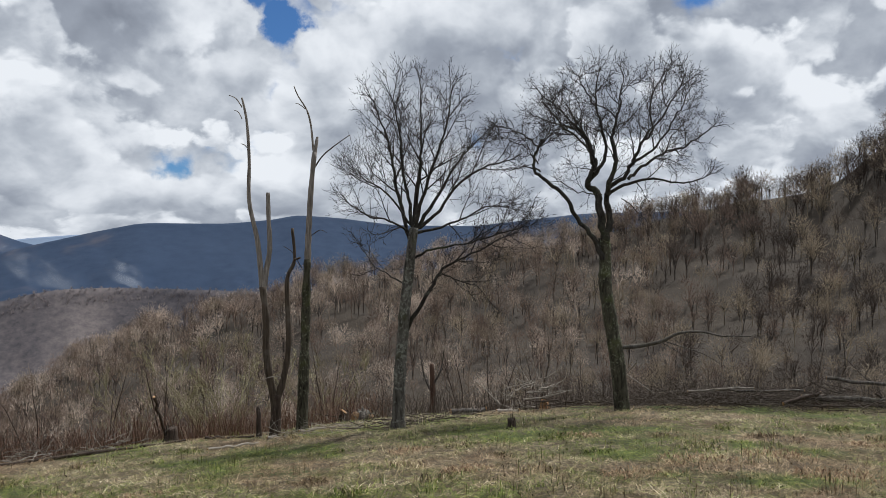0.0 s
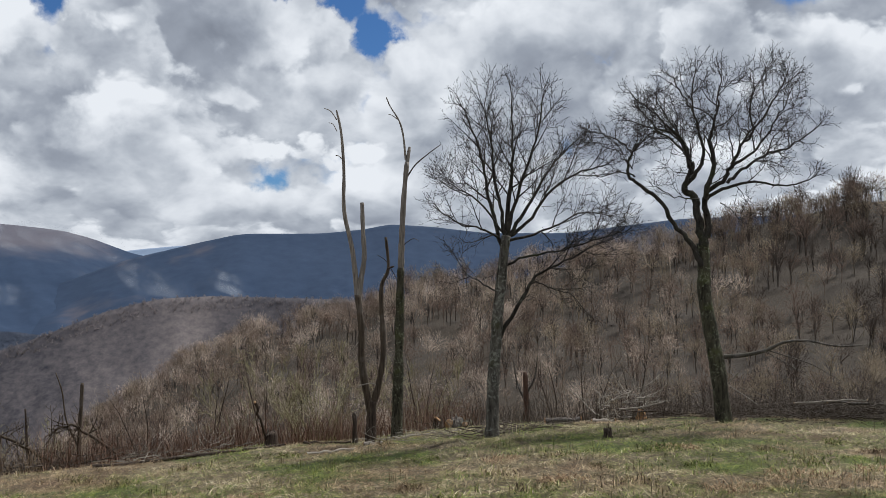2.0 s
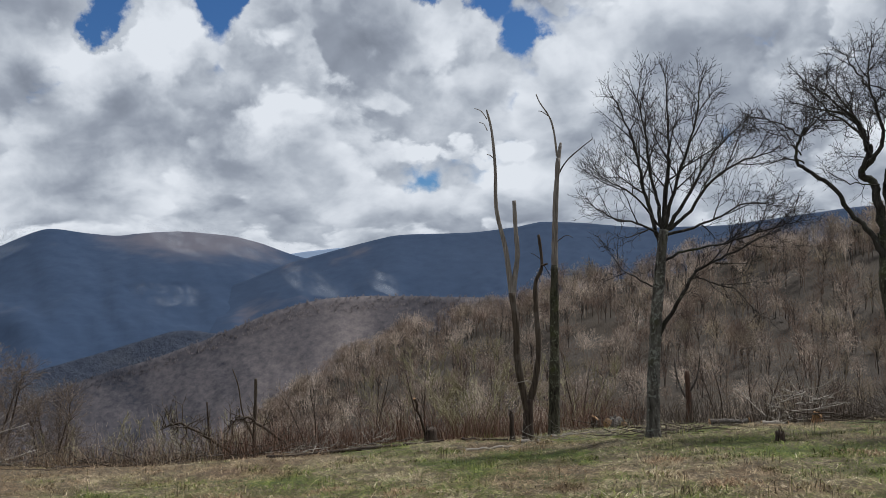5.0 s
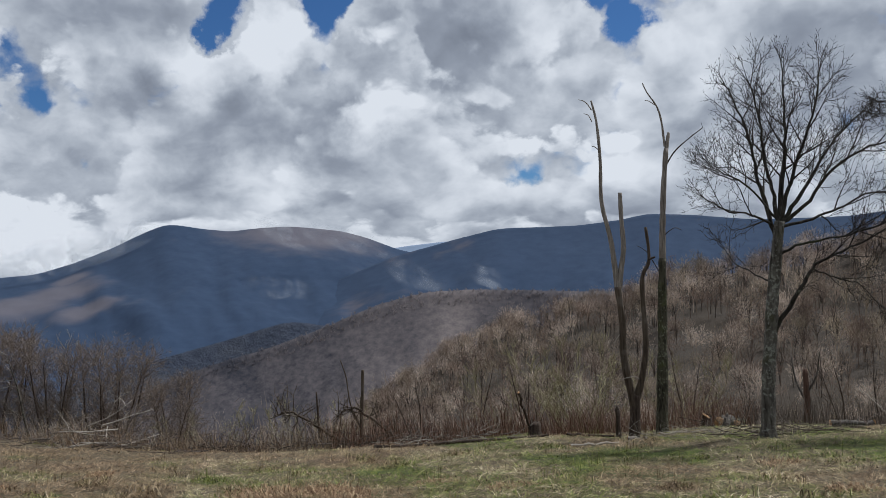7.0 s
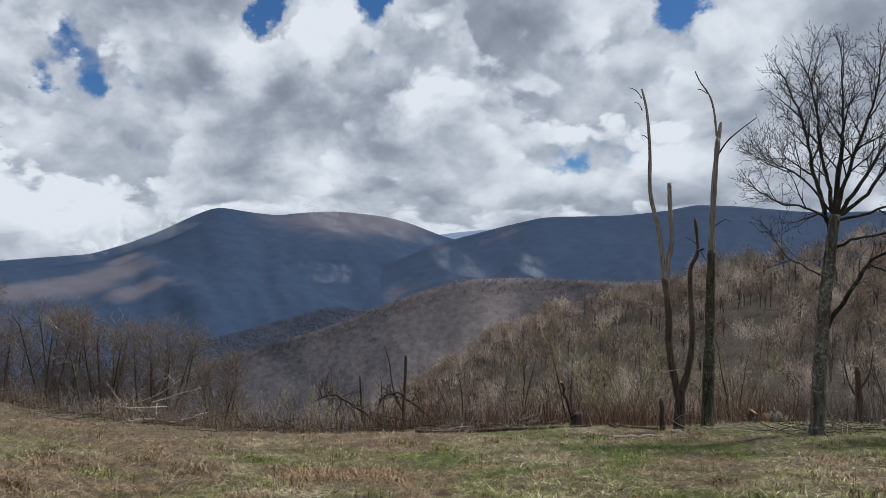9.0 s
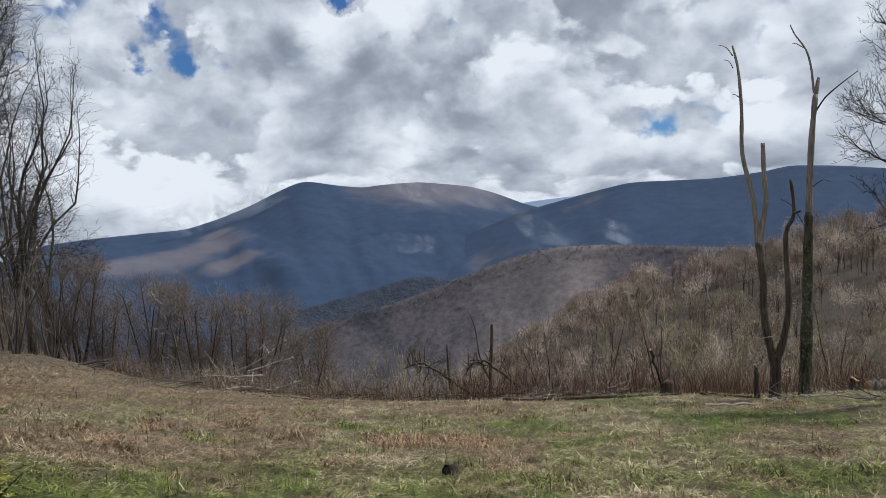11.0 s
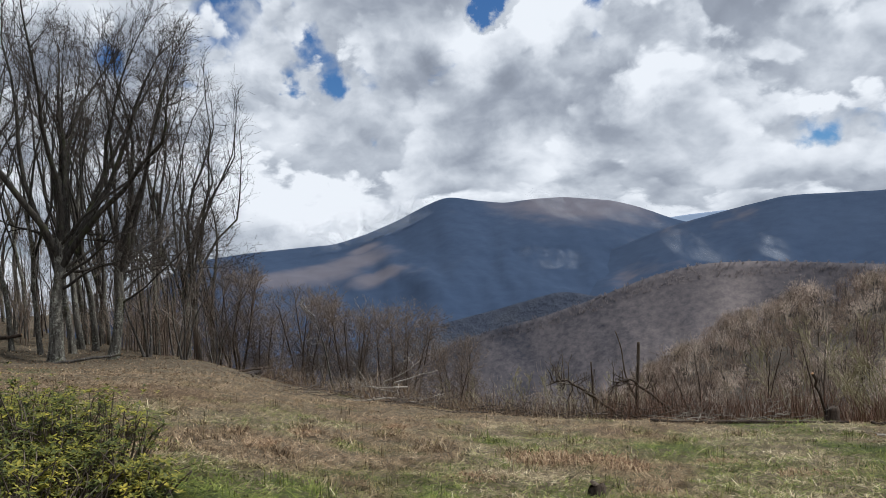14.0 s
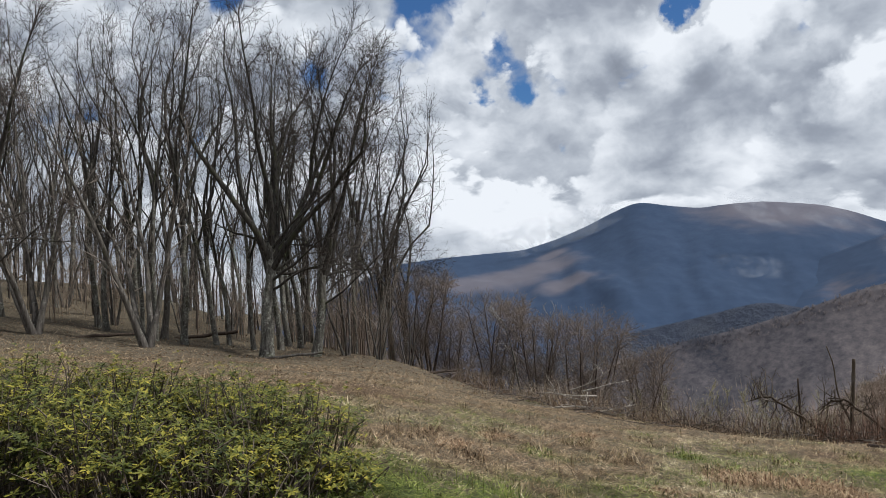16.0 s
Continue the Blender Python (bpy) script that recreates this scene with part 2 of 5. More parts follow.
# broad dark patches in this tint stand in for cloud shadow
MIDDLE_TWIG = material("cloud_shaded_wood", grove_colour([(0.25, (0.12, 0.115, 0.135)), (0.5, (0.2, 0.182, 0.19)), (0.8, (0.28, 0.245, 0.24))], 0.005), 0.95, translucent=0.75)
HILL_TRUNK = material("far_trunks", twig_colour([(0.2, (0.028, 0.023, 0.02)), (0.8, (0.09, 0.075, 0.062))]), 0.9)
CUT_WOOD = material("fresh_cut_wood", lambda n, co: n.ramp(n.noise(co, 9, 4), [(0.3, (0.3, 0.15, 0.06)), (0.7, (0.52, 0.33, 0.17))]), 0.8)


def west(n, p):
    """The grass is drier towards the wood."""
    x = n.add("ShaderNodeSeparateXYZ")
    n.link(p, x.inputs[0])
    return n.map(x.outputs[0], -14.0, -6.0, 0.1, 0.0)


def soil_colour(n, co):
    straw = n.ramp(n.noise(stretched(n, co, 9, 9, 9), 1.0, 8, 0.7, 0.6), [(0.32, (0.038, 0.029, 0.019)), (0.5, (0.115, 0.09, 0.058)), (0.68, (0.24, 0.195, 0.127))])
    green = n.ramp(n.noise(co, 7, 6, 0.7), [(0.35, (0.03, 0.045, 0.014)), (0.7, (0.11, 0.14, 0.045))])
    c = n.mix(n.map(n.math("SUBTRACT", n.noise(co, 0.42, 5, 0.65), west(n, co)), 0.5, 0.62), straw, green)
    c = n.mix(n.map(n.noise(co, 0.19, 4, 0.6), 0.54, 0.66, 0.0, 0.7), c, (0.1, 0.06, 0.036))
    # fallen leaves lie under the wood
    x = n.add("ShaderNodeSeparateXYZ")
    n.link(co, x.inputs[0])
    leaves = n.ramp(n.noise(co, 9, 8, 0.75), [(0.32, (0.03, 0.023, 0.015)), (0.5, (0.085, 0.066, 0.043)), (0.68, (0.22, 0.18, 0.12))])
    return n.mix(n.map(n.math("ADD", x.outputs[0], n.math("MULTIPLY", n.noise(co, 0.4, 4), 6.0)), -22.0, -16.0, 1.0, 0.0), c, leaves)


def blade_colour(n, co):
    r = island(n)
    p = world_pos(n)
    straw = n.ramp(r, [(0.0, (0.07, 0.05, 0.03)), (0.35, (0.33, 0.255, 0.15)), (0.75, (0.66, 0.55, 0.35)), (1.0, (0.88, 0.79, 0.58))])
    green = n.ramp(r, [(0.0, (0.055, 0.08, 0.016)), (0.6, (0.18, 0.23, 0.045)), (1.0, (0.36, 0.38, 0.11))])
    brown = n.ramp(r, [(0.0, (0.09, 0.056, 0.034)), (0.6, (0.34, 0.235, 0.145)), (1.0, (0.66, 0.51, 0.35))])
    c = n.mix(n.map(n.math("ADD", n.math("SUBTRACT", n.noise(p, 0.42, 5, 0.65), west(n, p)), n.math("MULTIPLY", n.math("FRACT", n.math("MULTIPLY", r, 17.0)), 0.25)), 0.52, 0.63), straw, green)
    c = n.mix(n.map(n.math('ADD', n.noise(p, 0.3, 5, 0.65), n.math('MULTIPLY', west(n, p), 1.1)), 0.48, 0.6, 0.0, 0.9), c, brown)
    c = n.mix(1.0, c, n.ramp(n.noise(p, 6.5, 4, 0.6), [(0.4, (0.5, 0.47, 0.43)), (0.56, (1.1, 1.1, 1.1))]), "MULTIPLY")
    return n.mix(0.9, c, n.ramp(n.noise(p, 1.6, 5, 0.65), [(0.36, (0.4, 0.37, 0.32)), (0.6, (1.0, 1.0, 1.0))]), "MULTIPLY")


MEADOW = material("meadow_soil", soil_colour, 0.95, lambda n, co: n.noise(co, 6, 8, 0.7), 0.08)
BLADES = material("grass_blades", blade_colour, 0.8, translucent=0.25)
LITTER = material("woodland_litter", lambda n, co: n.mix(n.map(n.noise(co, 0.05, 4), 0.4, 0.6), n.ramp(n.noise(co, 2.5, 8, 0.7), [(0.3, (0.022, 0.017, 0.012)), (0.7, (0.075, 0.058, 0.042))]), (0.05, 0.04, 0.031)), 0.95, lambda n, co: n.noise(co, 1.5, 8, 0.7), 0.3)


def ridge_colour(dark, wood, light, grain, split):
    def colour(n, co):
        fine = n.noise(co, grain, 8, 0.72)
        c = n.ramp(fine, [(0.35, dark), (0.65, wood)])
        return n.mix(n.map(n.noise(co, grain * 0.06, 5, 0.6), split, split + 0.1), c, light)
    return colour


def cloud_shaded_flank(dark, wood, light):
    """Leafless woods seen from afar: fine upright grain, cloud shadow painted as broad streaks down the slope."""
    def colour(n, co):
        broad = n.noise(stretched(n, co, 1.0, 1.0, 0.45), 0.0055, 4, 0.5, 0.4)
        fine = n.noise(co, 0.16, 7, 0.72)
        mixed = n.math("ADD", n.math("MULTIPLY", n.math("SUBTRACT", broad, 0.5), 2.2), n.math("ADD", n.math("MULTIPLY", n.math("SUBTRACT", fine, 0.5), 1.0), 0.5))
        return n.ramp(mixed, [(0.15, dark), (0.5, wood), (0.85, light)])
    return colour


# cloud shadow and purple haze are put into the ridge's colour
MIDDLE = material("shaded_ridge_woods", cloud_shaded_flank((0.028, 0.029, 0.038), (0.094, 0.083, 0.087), (0.18, 0.153, 0.147)), 1.0)
# no cloud shades this ridge: shadow and blue haze lie in its colour
FAR_DARK = material("cloud_shaded_ridge", ridge_colour((0.028, 0.036, 0.056), (0.05, 0.058, 0.08), (0.06, 0.065, 0.08), 0.05, 0.5), 1.0, lambda n, co: n.noise(co, 0.05, 8, 0.7), 8.0)
# the blue of distant haze and sunlit brown patches are painted into this colour
FAR = material("hazy_mountain_woods", ridge_colour((0.021, 0.038, 0.074), (0.029, 0.048, 0.088), (0.088, 0.082, 0.098), 0.02, 0.57), 1.0)
# bearing, distance, height and size of sunlit patches painted on the mountain
DOME_LIT_SPOTS = ((34.6, 3660.0, 120.0, 380.0), (50.4, 3250.0, -96.0, 170.0), (53.0, 3150.0, -129.0, 200.0), (55.5, 3100.0, -140.0, 170.0), (49.0, 2900.0, -137.0, 120.0), (49.8, 3430.0, -40.0, 90.0))


def hazy_sunlit_colour(lit_spots, light):
    """Woods with blue haze and, round a few places, paler sunlit patches put into the colour."""
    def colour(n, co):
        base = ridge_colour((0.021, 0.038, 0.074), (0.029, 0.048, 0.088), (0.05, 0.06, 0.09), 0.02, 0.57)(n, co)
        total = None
        for az, r, z, size in lit_spots:
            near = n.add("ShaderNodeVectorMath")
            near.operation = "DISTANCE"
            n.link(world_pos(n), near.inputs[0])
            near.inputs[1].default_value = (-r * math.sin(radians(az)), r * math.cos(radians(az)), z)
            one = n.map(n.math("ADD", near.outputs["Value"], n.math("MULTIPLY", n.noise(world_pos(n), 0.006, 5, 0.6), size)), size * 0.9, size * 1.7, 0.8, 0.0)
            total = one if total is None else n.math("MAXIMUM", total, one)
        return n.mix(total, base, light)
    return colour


FAR_DOME = material("hazy_sunlit_dome_woods", hazy_sunlit_colour(DOME_LIT_SPOTS, (0.115, 0.105, 0.12)), 1.0)
# pale blue here is the haze of distance, mixed into the base colour
FARTHEST = material("hazy_farthest_ridge", ridge_colour((0.16, 0.22, 0.33), (0.2, 0.26, 0.38), (0.22, 0.28, 0.38), 0.01, 0.5), 1.0)
MIST = bpy.data.materials.new("mist")
STICK_LEAF = material("dead_leaves", twig_colour([(0.2, (0.07, 0.042, 0.027)), (0.5, (0.2, 0.135, 0.085)), (0.85, (0.36, 0.28, 0.19))]), 0.85, translucent=0.15)
LEAF = material("evergreen_leaves", lambda n, co: n.ramp(n.math("ADD", n.math("MULTIPLY", island(n), 0.42), n.math("SUBTRACT", n.math("MULTIPLY", n.noise(world_pos(n), 4.0, 3, 0.6), 1.7), 0.56)),
                [(0.0, (0.02, 0.028, 0.009)), (0.3, (0.055, 0.068, 0.015)), (0.52, (0.125, 0.132, 0.024)), (0.76, (0.28, 0.25, 0.04)), (1.0, (0.5, 0.4, 0.06))]), 0.55, translucent=0.25, specular=0.25)


# ---- building helpers ----
rng = np.random.default_rng(7)


def mesh_object(name, verts, faces, mat, parent=None, label="", smooth=False):
    me = bpy.data.meshes.new(name)
    me.from_pydata(verts, [], faces)
    me.materials.append(mat)
    if smooth:
        me.polygons.foreach_set("use_smooth", [True] * len(me.polygons))
    me.update()
    ob = new(name, me)
    if parent:
        ob.parent = parent
    if label:
        tagged(ob, label)
    return ob


def soup(name, verts, tris, mat):
    """One mesh out of arrays of points and triangles."""
    me = bpy.data.meshes.new(name)
    verts, tris = np.ascontiguousarray(verts, np.float32), np.ascontiguousarray(tris, np.int32)
    me.vertices.add(len(verts))
    me.vertices.foreach_set("co", verts.ravel())
    me.loops.add(tris.size)
    me.loops.foreach_set("vertex_index", tris.ravel())
    me.polygons.add(len(tris))
    me.polygons.foreach_set("loop_start", np.arange(0, tris.size, 3, dtype=np.int32))
    me.polygons.foreach_set("loop_total", np.full(len(tris), 3, np.int32))
    me.materials.append(mat)
    me.update(calc_edges=True)
    me.validate()
    return new(name, me)


def curve(points, smooth):
    """A smooth function of the bearing in degrees, through a few knots."""
    a = np.arange(-200.0, 200.25, 0.25)
    p = np.array(points, float)
    v = np.interp(a, p[:, 0], p[:, 1])
    k = np.exp(-0.5 * (np.arange(-4 * smooth, 4 * smooth + 0.25, 0.25) / smooth) ** 2)
    pad = len(k) // 2
    v = np.convolve(np.pad(v, pad, mode="edge"), k / k.sum(), mode="valid")[: len(a)]
    return lambda az: np.interp(az, a, v)


def spot(az, r):
    return -r * np.sin(np.radians(az)), r * np.cos(np.radians(az))


def bearing(x, y):
    return np.degrees(np.arctan2(-np.asarray(x), np.asarray(y)))


def waves(x, y, size, seed, octaves=4):
    """Cheap smooth noise, about -1 to 1."""
    g = np.random.default_rng(seed)
    out, amp, total = 0.0, 1.0, 0.0
    for _ in range(octaves):
        for _ in range(3):
            a, ph = g.uniform(0, 2 * np.pi, 2)
            k = 2 * np.pi / size * g.uniform(0.7, 1.4)
            out = out + amp * np.sin(k * (x * np.cos(a) + y * np.sin(a)) + ph + 1.5 * np.sin(0.6 * k * (y * np.cos(a) - x * np.sin(a)) + ph * 3))
            total += amp * 0.8
        size, amp = size * 0.5, amp * 0.52
    return out / total


# the meadow falls away ahead, rises to the wood and behind the camera
fall = curve([(-200, -0.09), (-100, 0.0), (-45, 0.09), (-29, 0.106), (-12, 0.118), (3, 0.135), (13, 0.15), (30, 0.16), (40, 0.157),
              (53, 0.128), (62, 0.082), (70, 0.072), (83, 0.036), (110, -0.01), (200, -0.09)], 2.0)
rim = curve([(-200, 60), (-60, 30), (-29, 22.5), (-12, 21.5), (3, 21.5), (30, 21.0), (40, 21.0), (52, 24), (62, 30), (70, 46), (83, 60), (110, 60), (200, 60)], 2.0)
plunge = curve([(-200, 0.1), (-60, 0.12), (-29, 0.16), (0, 0.22), (40, 0.3), (60, 0.3), (75, 0.25), (110, 0.15), (200, 0.1)], 4.0)
VALLEY = -330.0


def ground_z(x, y):
    x, y = np.asarray(x, float), np.asarray(y, float)
    r, az = np.hypot(x, y), bearing(x, y)
    past = np.maximum(r - rim(az), 0.0)
    z = -fall(az) * r - plunge(az) * past * np.minimum(past / 6.0, 1.0)
    z = z + 0.085 * np.clip(r - 30.0, 0, 26) * np.clip((az - 66) / 12, 0, 1) * np.clip((130 - az) / 20, 0, 1)
    z = z + 0.07 * waves(x, y, 5.0, 3, 3) * np.clip(r / 5.0, 0, 1)
    return np.maximum(z, VALLEY + 0.02 * z)


# elevation of the crests above the eye's level, by bearing
hill_top = curve([(-200, 2), (-70, 6), (-45, 9), (-33, 8.6), (-29, 6.6), (-26.5, 4.4), (-24, 3.6), (-20.8, 3.3), (-15.7, 2.1), (-8.7, 0.6), (-0.6, -1.0),
                  (5.8, -2.1), (9.8, -3.0), (17.8, -5.1), (22.5, -6.5), (26, -8.4), (29, -10.2), (32, -12.2), (36, -16), (45, -24), (200, -30)], 0.7)
hill_far = curve([(-200, 260), (-30, 235), (0, 270), (25, 300), (40, 260), (200, 200)], 5.0)
HILL_NEAR = 42.0


def hill_z(x, y):
    r, az = np.hypot(x, y), bearing(x, y)
    top, far = hill_top(az), hill_far(az)
    u = (r - HILL_NEAR) / (far - HILL_NEAR)
    low = -15.5 - np.maximum(az - 10, 0) * 0.12
    el = low + (top - low) * np.clip(u, 0, 1) ** 0.85
    z = EYE + r * np.tan(np.radians(el))
    z = z - np.maximum(r - far, 0) * 0.35 - np.maximum(HILL_NEAR - r, 0) * 0.4
    return z + 2.2 * waves(x, y, 70.0, 11, 4) * np.clip(u * 3, 0, 1) * np.clip((1.25 - u) * 2, 0, 1)


def polar_sheet(name, azimuths, radii, height, mat, label):
    a, r = np.meshgrid(azimuths, radii, indexing="ij")
    x, y = spot(a, r)
    v = np.stack([x, y, height(x, y)], -1).reshape(-1, 3)
    na, nr = a.shape
    i = (np.arange(na - 1)[:, None] * nr + np.arange(nr - 1)[None]).ravel()
    t = np.concatenate([np.stack([i, i + 1, i + nr + 1], -1), np.stack([i, i + nr + 1, i + nr], -1)])
    ob = soup(name, v, t[:, ::-1], mat)
    ob.data.polygons.foreach_set("use_smooth", [True] * len(ob.data.polygons))
    return tagged(ob, label, name.split("_")[-1], kind="structure")


def meadow():
    az = np.concatenate([np.arange(-180, -40, 5.0), np.arange(-40, 100, 0.7), np.arange(100, 180.1, 5.0)])
    r = np.concatenate([[0.02], np.arange(0.5, 34, 0.45), np.geomspace(34, 4900, 60)])
    return polar_sheet("ground", az, r, ground_z, MEADOW, "hilltop meadow of matted straw-coloured and green grass falling to a valley")


meadow()
polar_sheet("wooded_hill", np.arange(-75, 50, 0.6), np.concatenate([np.linspace(HILL_NEAR, 330, 90), np.linspace(340, 600, 10)]), hill_z, LITTER,
            "near hillside covered in leafless brown woodland")


def ridge(name, crest, reach, drop, azimuths, mat, label, rough, size, seed):
    """A far ridge: its crest at the given elevation and distance, its flank falling towards the valley."""
    def height(x, y):
        r, az = np.hypot(x, y), bearing(x, y)
        far = reach(az)
        top = EYE + far * np.tan(np.radians(crest(az)))
        u = (far - r) / drop
        z = np.where(u > 0, top - (top - VALLEY) * np.clip(u, 0, 1) ** 0.9, top + u * drop * 0.4)
        rough_here = np.abs(waves(az * far * 0.01745, (far - r) * 0.3, size, seed, 5)) * np.clip(u * 2.5, 0.0, 1) * np.clip((1.1 - u) * 2, 0, 1)
        return z - rough * rough_here + rough * 0.015 * waves(x, y, size * 0.1, seed + 1, 3)
    r0 = float(np.max(reach(azimuths)))
    radii = np.concatenate([np.linspace(r0 - drop * 1.05, r0, 90), r0 + np.linspace(0.02, 0.5, 6) * drop])
    ob = polar_sheet(name, azimuths, radii, height, mat, label)
    return ob, height


middle_crest = curve([(-60, -9), (0, -3.4), (10, -3.0), (15, -2.9), (18, -2.75), (22, -2.55), (26.3, -2.65), (29.3, -3.3), (34, -5.1), (37.5, -6.2), (41, -7.0), (44, -7.9), (55, -11.5), (75, -15)], 0.8)
dark_crest = curve([(-60, -9), (18, -9), (28, -6.5), (33.4, -4.7), (35.8, -4.3), (39.9, -5.4), (44.8, -6.5), (55, -9), (75, -12)], 0.7)
right_crest = curve([(-100, 4), (-40, 3), (-10, 2.5), (-6.3, 2.1), (-2.3, 1.65), (3.4, 1.7), (7.4, 2.2), (10.5, 2.4), (12, 2.05), (15.2, 1.75), (20.7, 1.75), (23.5, 1.15), (28.2, 0.0), (34, -2.2), (42, -5.0), (60, -8)], 0.5)
left_crest = curve([(-60, -6), (15, -4), (22, -1.0), (28.0, 0.5), (30, 1.35), (32, 1.95), (35.6, 2.35), (38, 2.25), (39.4, 2.05), (41.5, 2.3), (43.6, 2.7), (45, 2.2), (47.2, 1.1), (49.5, 0.2),
                    (51.7, -0.45), (57.4, -0.8), (61, -1.2), (64, -2.6), (68, -5), (90, -6), (200, -6)], 0.45)
back_crest = curve([(-60, -2), (18, 0.2), (24, 1.0), (27.5, 0.7), (31, 0.2), (40, -1), (120, -2)], 0.6)
_, middle_height = ridge("middle_ridge", middle_crest, lambda az: 820 + 0 * az, 430, np.arange(-20, 72, 0.3), MIDDLE, "middle ridge of leafless purple-brown woods, cloud shadow painted in its colour", 34, 260, 21)
ridge("dark_ridge", dark_crest, lambda az: 1300 + 0 * az, 420, np.arange(10, 72, 0.4), FAR_DARK, "low dark ridge, cloud shadow painted in its colour", 26, 300, 25)
ridge("right_mountain", right_crest, lambda az: 3000 + 0 * az, 1500, np.arange(-60, 58, 0.35), FAR, "long forested mountain under cloud, blue haze painted in its colour", 40, 900, 31)
ridge("left_mountain", left_crest, lambda az: 3700 + 0 * az, 1900, np.arange(10, 130, 0.4), FAR_DOME, "high domed mountain with wisps of mist, blue haze and sunlit patches painted in its colour", 60, 1000, 36)
ridge("farthest_mountain", back_crest, lambda az: 4600 + 0 * az, 700, np.arange(5, 60, 0.5), FARTHEST, "pale ridge in the farthest distance, haze painted in its colour", 60, 700, 41)


# ---- branches ----
class Wood:
    """Collects tapered tubes for one mesh."""

    def __init__(self):
        self.v, self.f = [], []

    def tube(self, pts, radii, sides, cap=False):
        base, n = len(self.v), len(pts)
        if sides == 2:       # a slender flat twig that runs out to a point
            d = pts[-1] - pts[0]
            a = d.cross(Vector((random.gauss(0, 1), random.gauss(0, 1), random.gauss(0, 1))))
            a = a.normalized() if a.length > 1e-6 else Vector((1, 0, 0))
            for i in range(n - 1):
                self.v += [pts[i] - a * radii[i], pts[i] + a * radii[i]]
            self.v.append(pts[-1])
            for i in range(n - 2):
                s = base + 2 * i
                self.f.append((s, s + 1, s + 3, s + 2))
            s = base + 2 * (n - 2)
            self.f.append((s, s + 1, s + 2))
            return
        for i, p in enumerate(pts):
            d = (pts[min(i + 1, n - 1)] - pts[max(i - 1, 0)])
            d = d.normalized() if d.length > 1e-9 else Vector((0, 0, 1))
            a = d.cross(Vector((0.31, 0.95, 0.07)))
            a = a.normalized() if a.length > 1e-4 else Vector((1, 0, 0))
            b = d.cross(a)
            r = radii[i]
            for k in range(sides):
                t = 6.28318 * k / sides
                self.v.append(p + a * (r * math.cos(t)) + b * (r * math.sin(t)))
        for i in range(n - 1):
            s = base + i * sides
            for k in range(sides):
                k2 = (k + 1) % sides
                self.f.append((s + k, s + k2, s + sides + k2, s + sides + k))
        if cap:
            self.f.append(tuple(base + (n - 1) * sides + k for k in range(sides)))

    def object(self, name, mat, parent=None, label="", smooth=True):
        return mesh_object(name, self.v, self.f, mat, parent, label, smooth)

    def arrays(self):
        tris = []
        for f in self.f:
            for k in range(1, len(f) - 1):
                tris.append((f[0], f[k], f[k + 1]))
        return np.array([tuple(p) for p in self.v], np.float32), np.array(tris, np.int32)


def jitter(g, s):
    return Vector((g.gauss(0, s), g.gauss(0, s), g.gauss(0, s)))


def smooth_line(pts, steps=4):
    """Points along a Catmull-Rom curve through pts."""
    out, n = [], len(pts)
    for i in range(n - 1):
        a, b, c, d = pts[max(i - 1, 0)], pts[i], pts[i + 1], pts[min(i + 2, n - 1)]
        for k in range(steps):
            t = k / steps
            out.append(0.5 * ((2 * b) + (c - a) * t + (2 * a - 5 * b + 4 * c - d) * t * t + (3 * b - a - 3 * c + d) * t ** 3))
    out.append(pts[-1])
    return out


def shoot(g, wood, p, d, length, r, level, spec, thin=0.0034):
    """A shoot with its side shoots. spec: per level (segments, wiggle, lift, children, angle, length ratio, sides)."""
    segs, wig, lift, kids, angle, ratio, sides = spec[level]
    pts, d, r = [p.copy()], d.normalized(), max(r, thin)
    step = length / segs
    dirs = [d]
    for _ in range(segs):
        d = (d + jitter(g, wig) + Vector((0, 0, lift))).normalized()
        dirs.append(d)
        pts.append(pts[-1] + d * step)
    tip = 0.3 if level < len(spec) - 1 else 0.45
    wood.tube(pts, [r * (1 - (1 - tip) * i / segs) for i in range(segs + 1)], sides)
    if level + 1 < len(spec):
        for k in range(kids):
            t = 0.22 + 0.78 * (k + g.random()) / kids
            i = min(int(t * segs), segs - 1)
            q = pts[i].lerp(pts[i + 1], t * segs - i)
            axis = dirs[i + 1].cross(jitter(g, 1.0))
            if axis.length < 1e-4:
                continue
            turn = Matrix.Rotation(radians(angle * g.uniform(0.6, 1.3)), 3, axis.normalized())
            shoot(g, wood, q, turn @ dirs[i + 1], length * ratio * g.uniform(0.6, 1.2) * (1.15 - 0.5 * t), r * (1 - 0.6 * t) * 0.62, level + 1, spec, thin)


def inside_of(domes):
    """True within the union of a few ellipsoids (centre, half sizes)."""
    rows = [(Vector(c), h) for c, h in domes]

    def inside(p):
        for c, (a, b, e) in rows:
            x, y, z = (p.x - c.x) / a, (p.y - c.y) / b, (p.z - c.z) / e
            if x * x + y * y + z * z < 1.0:
                return True
        return False
    return inside


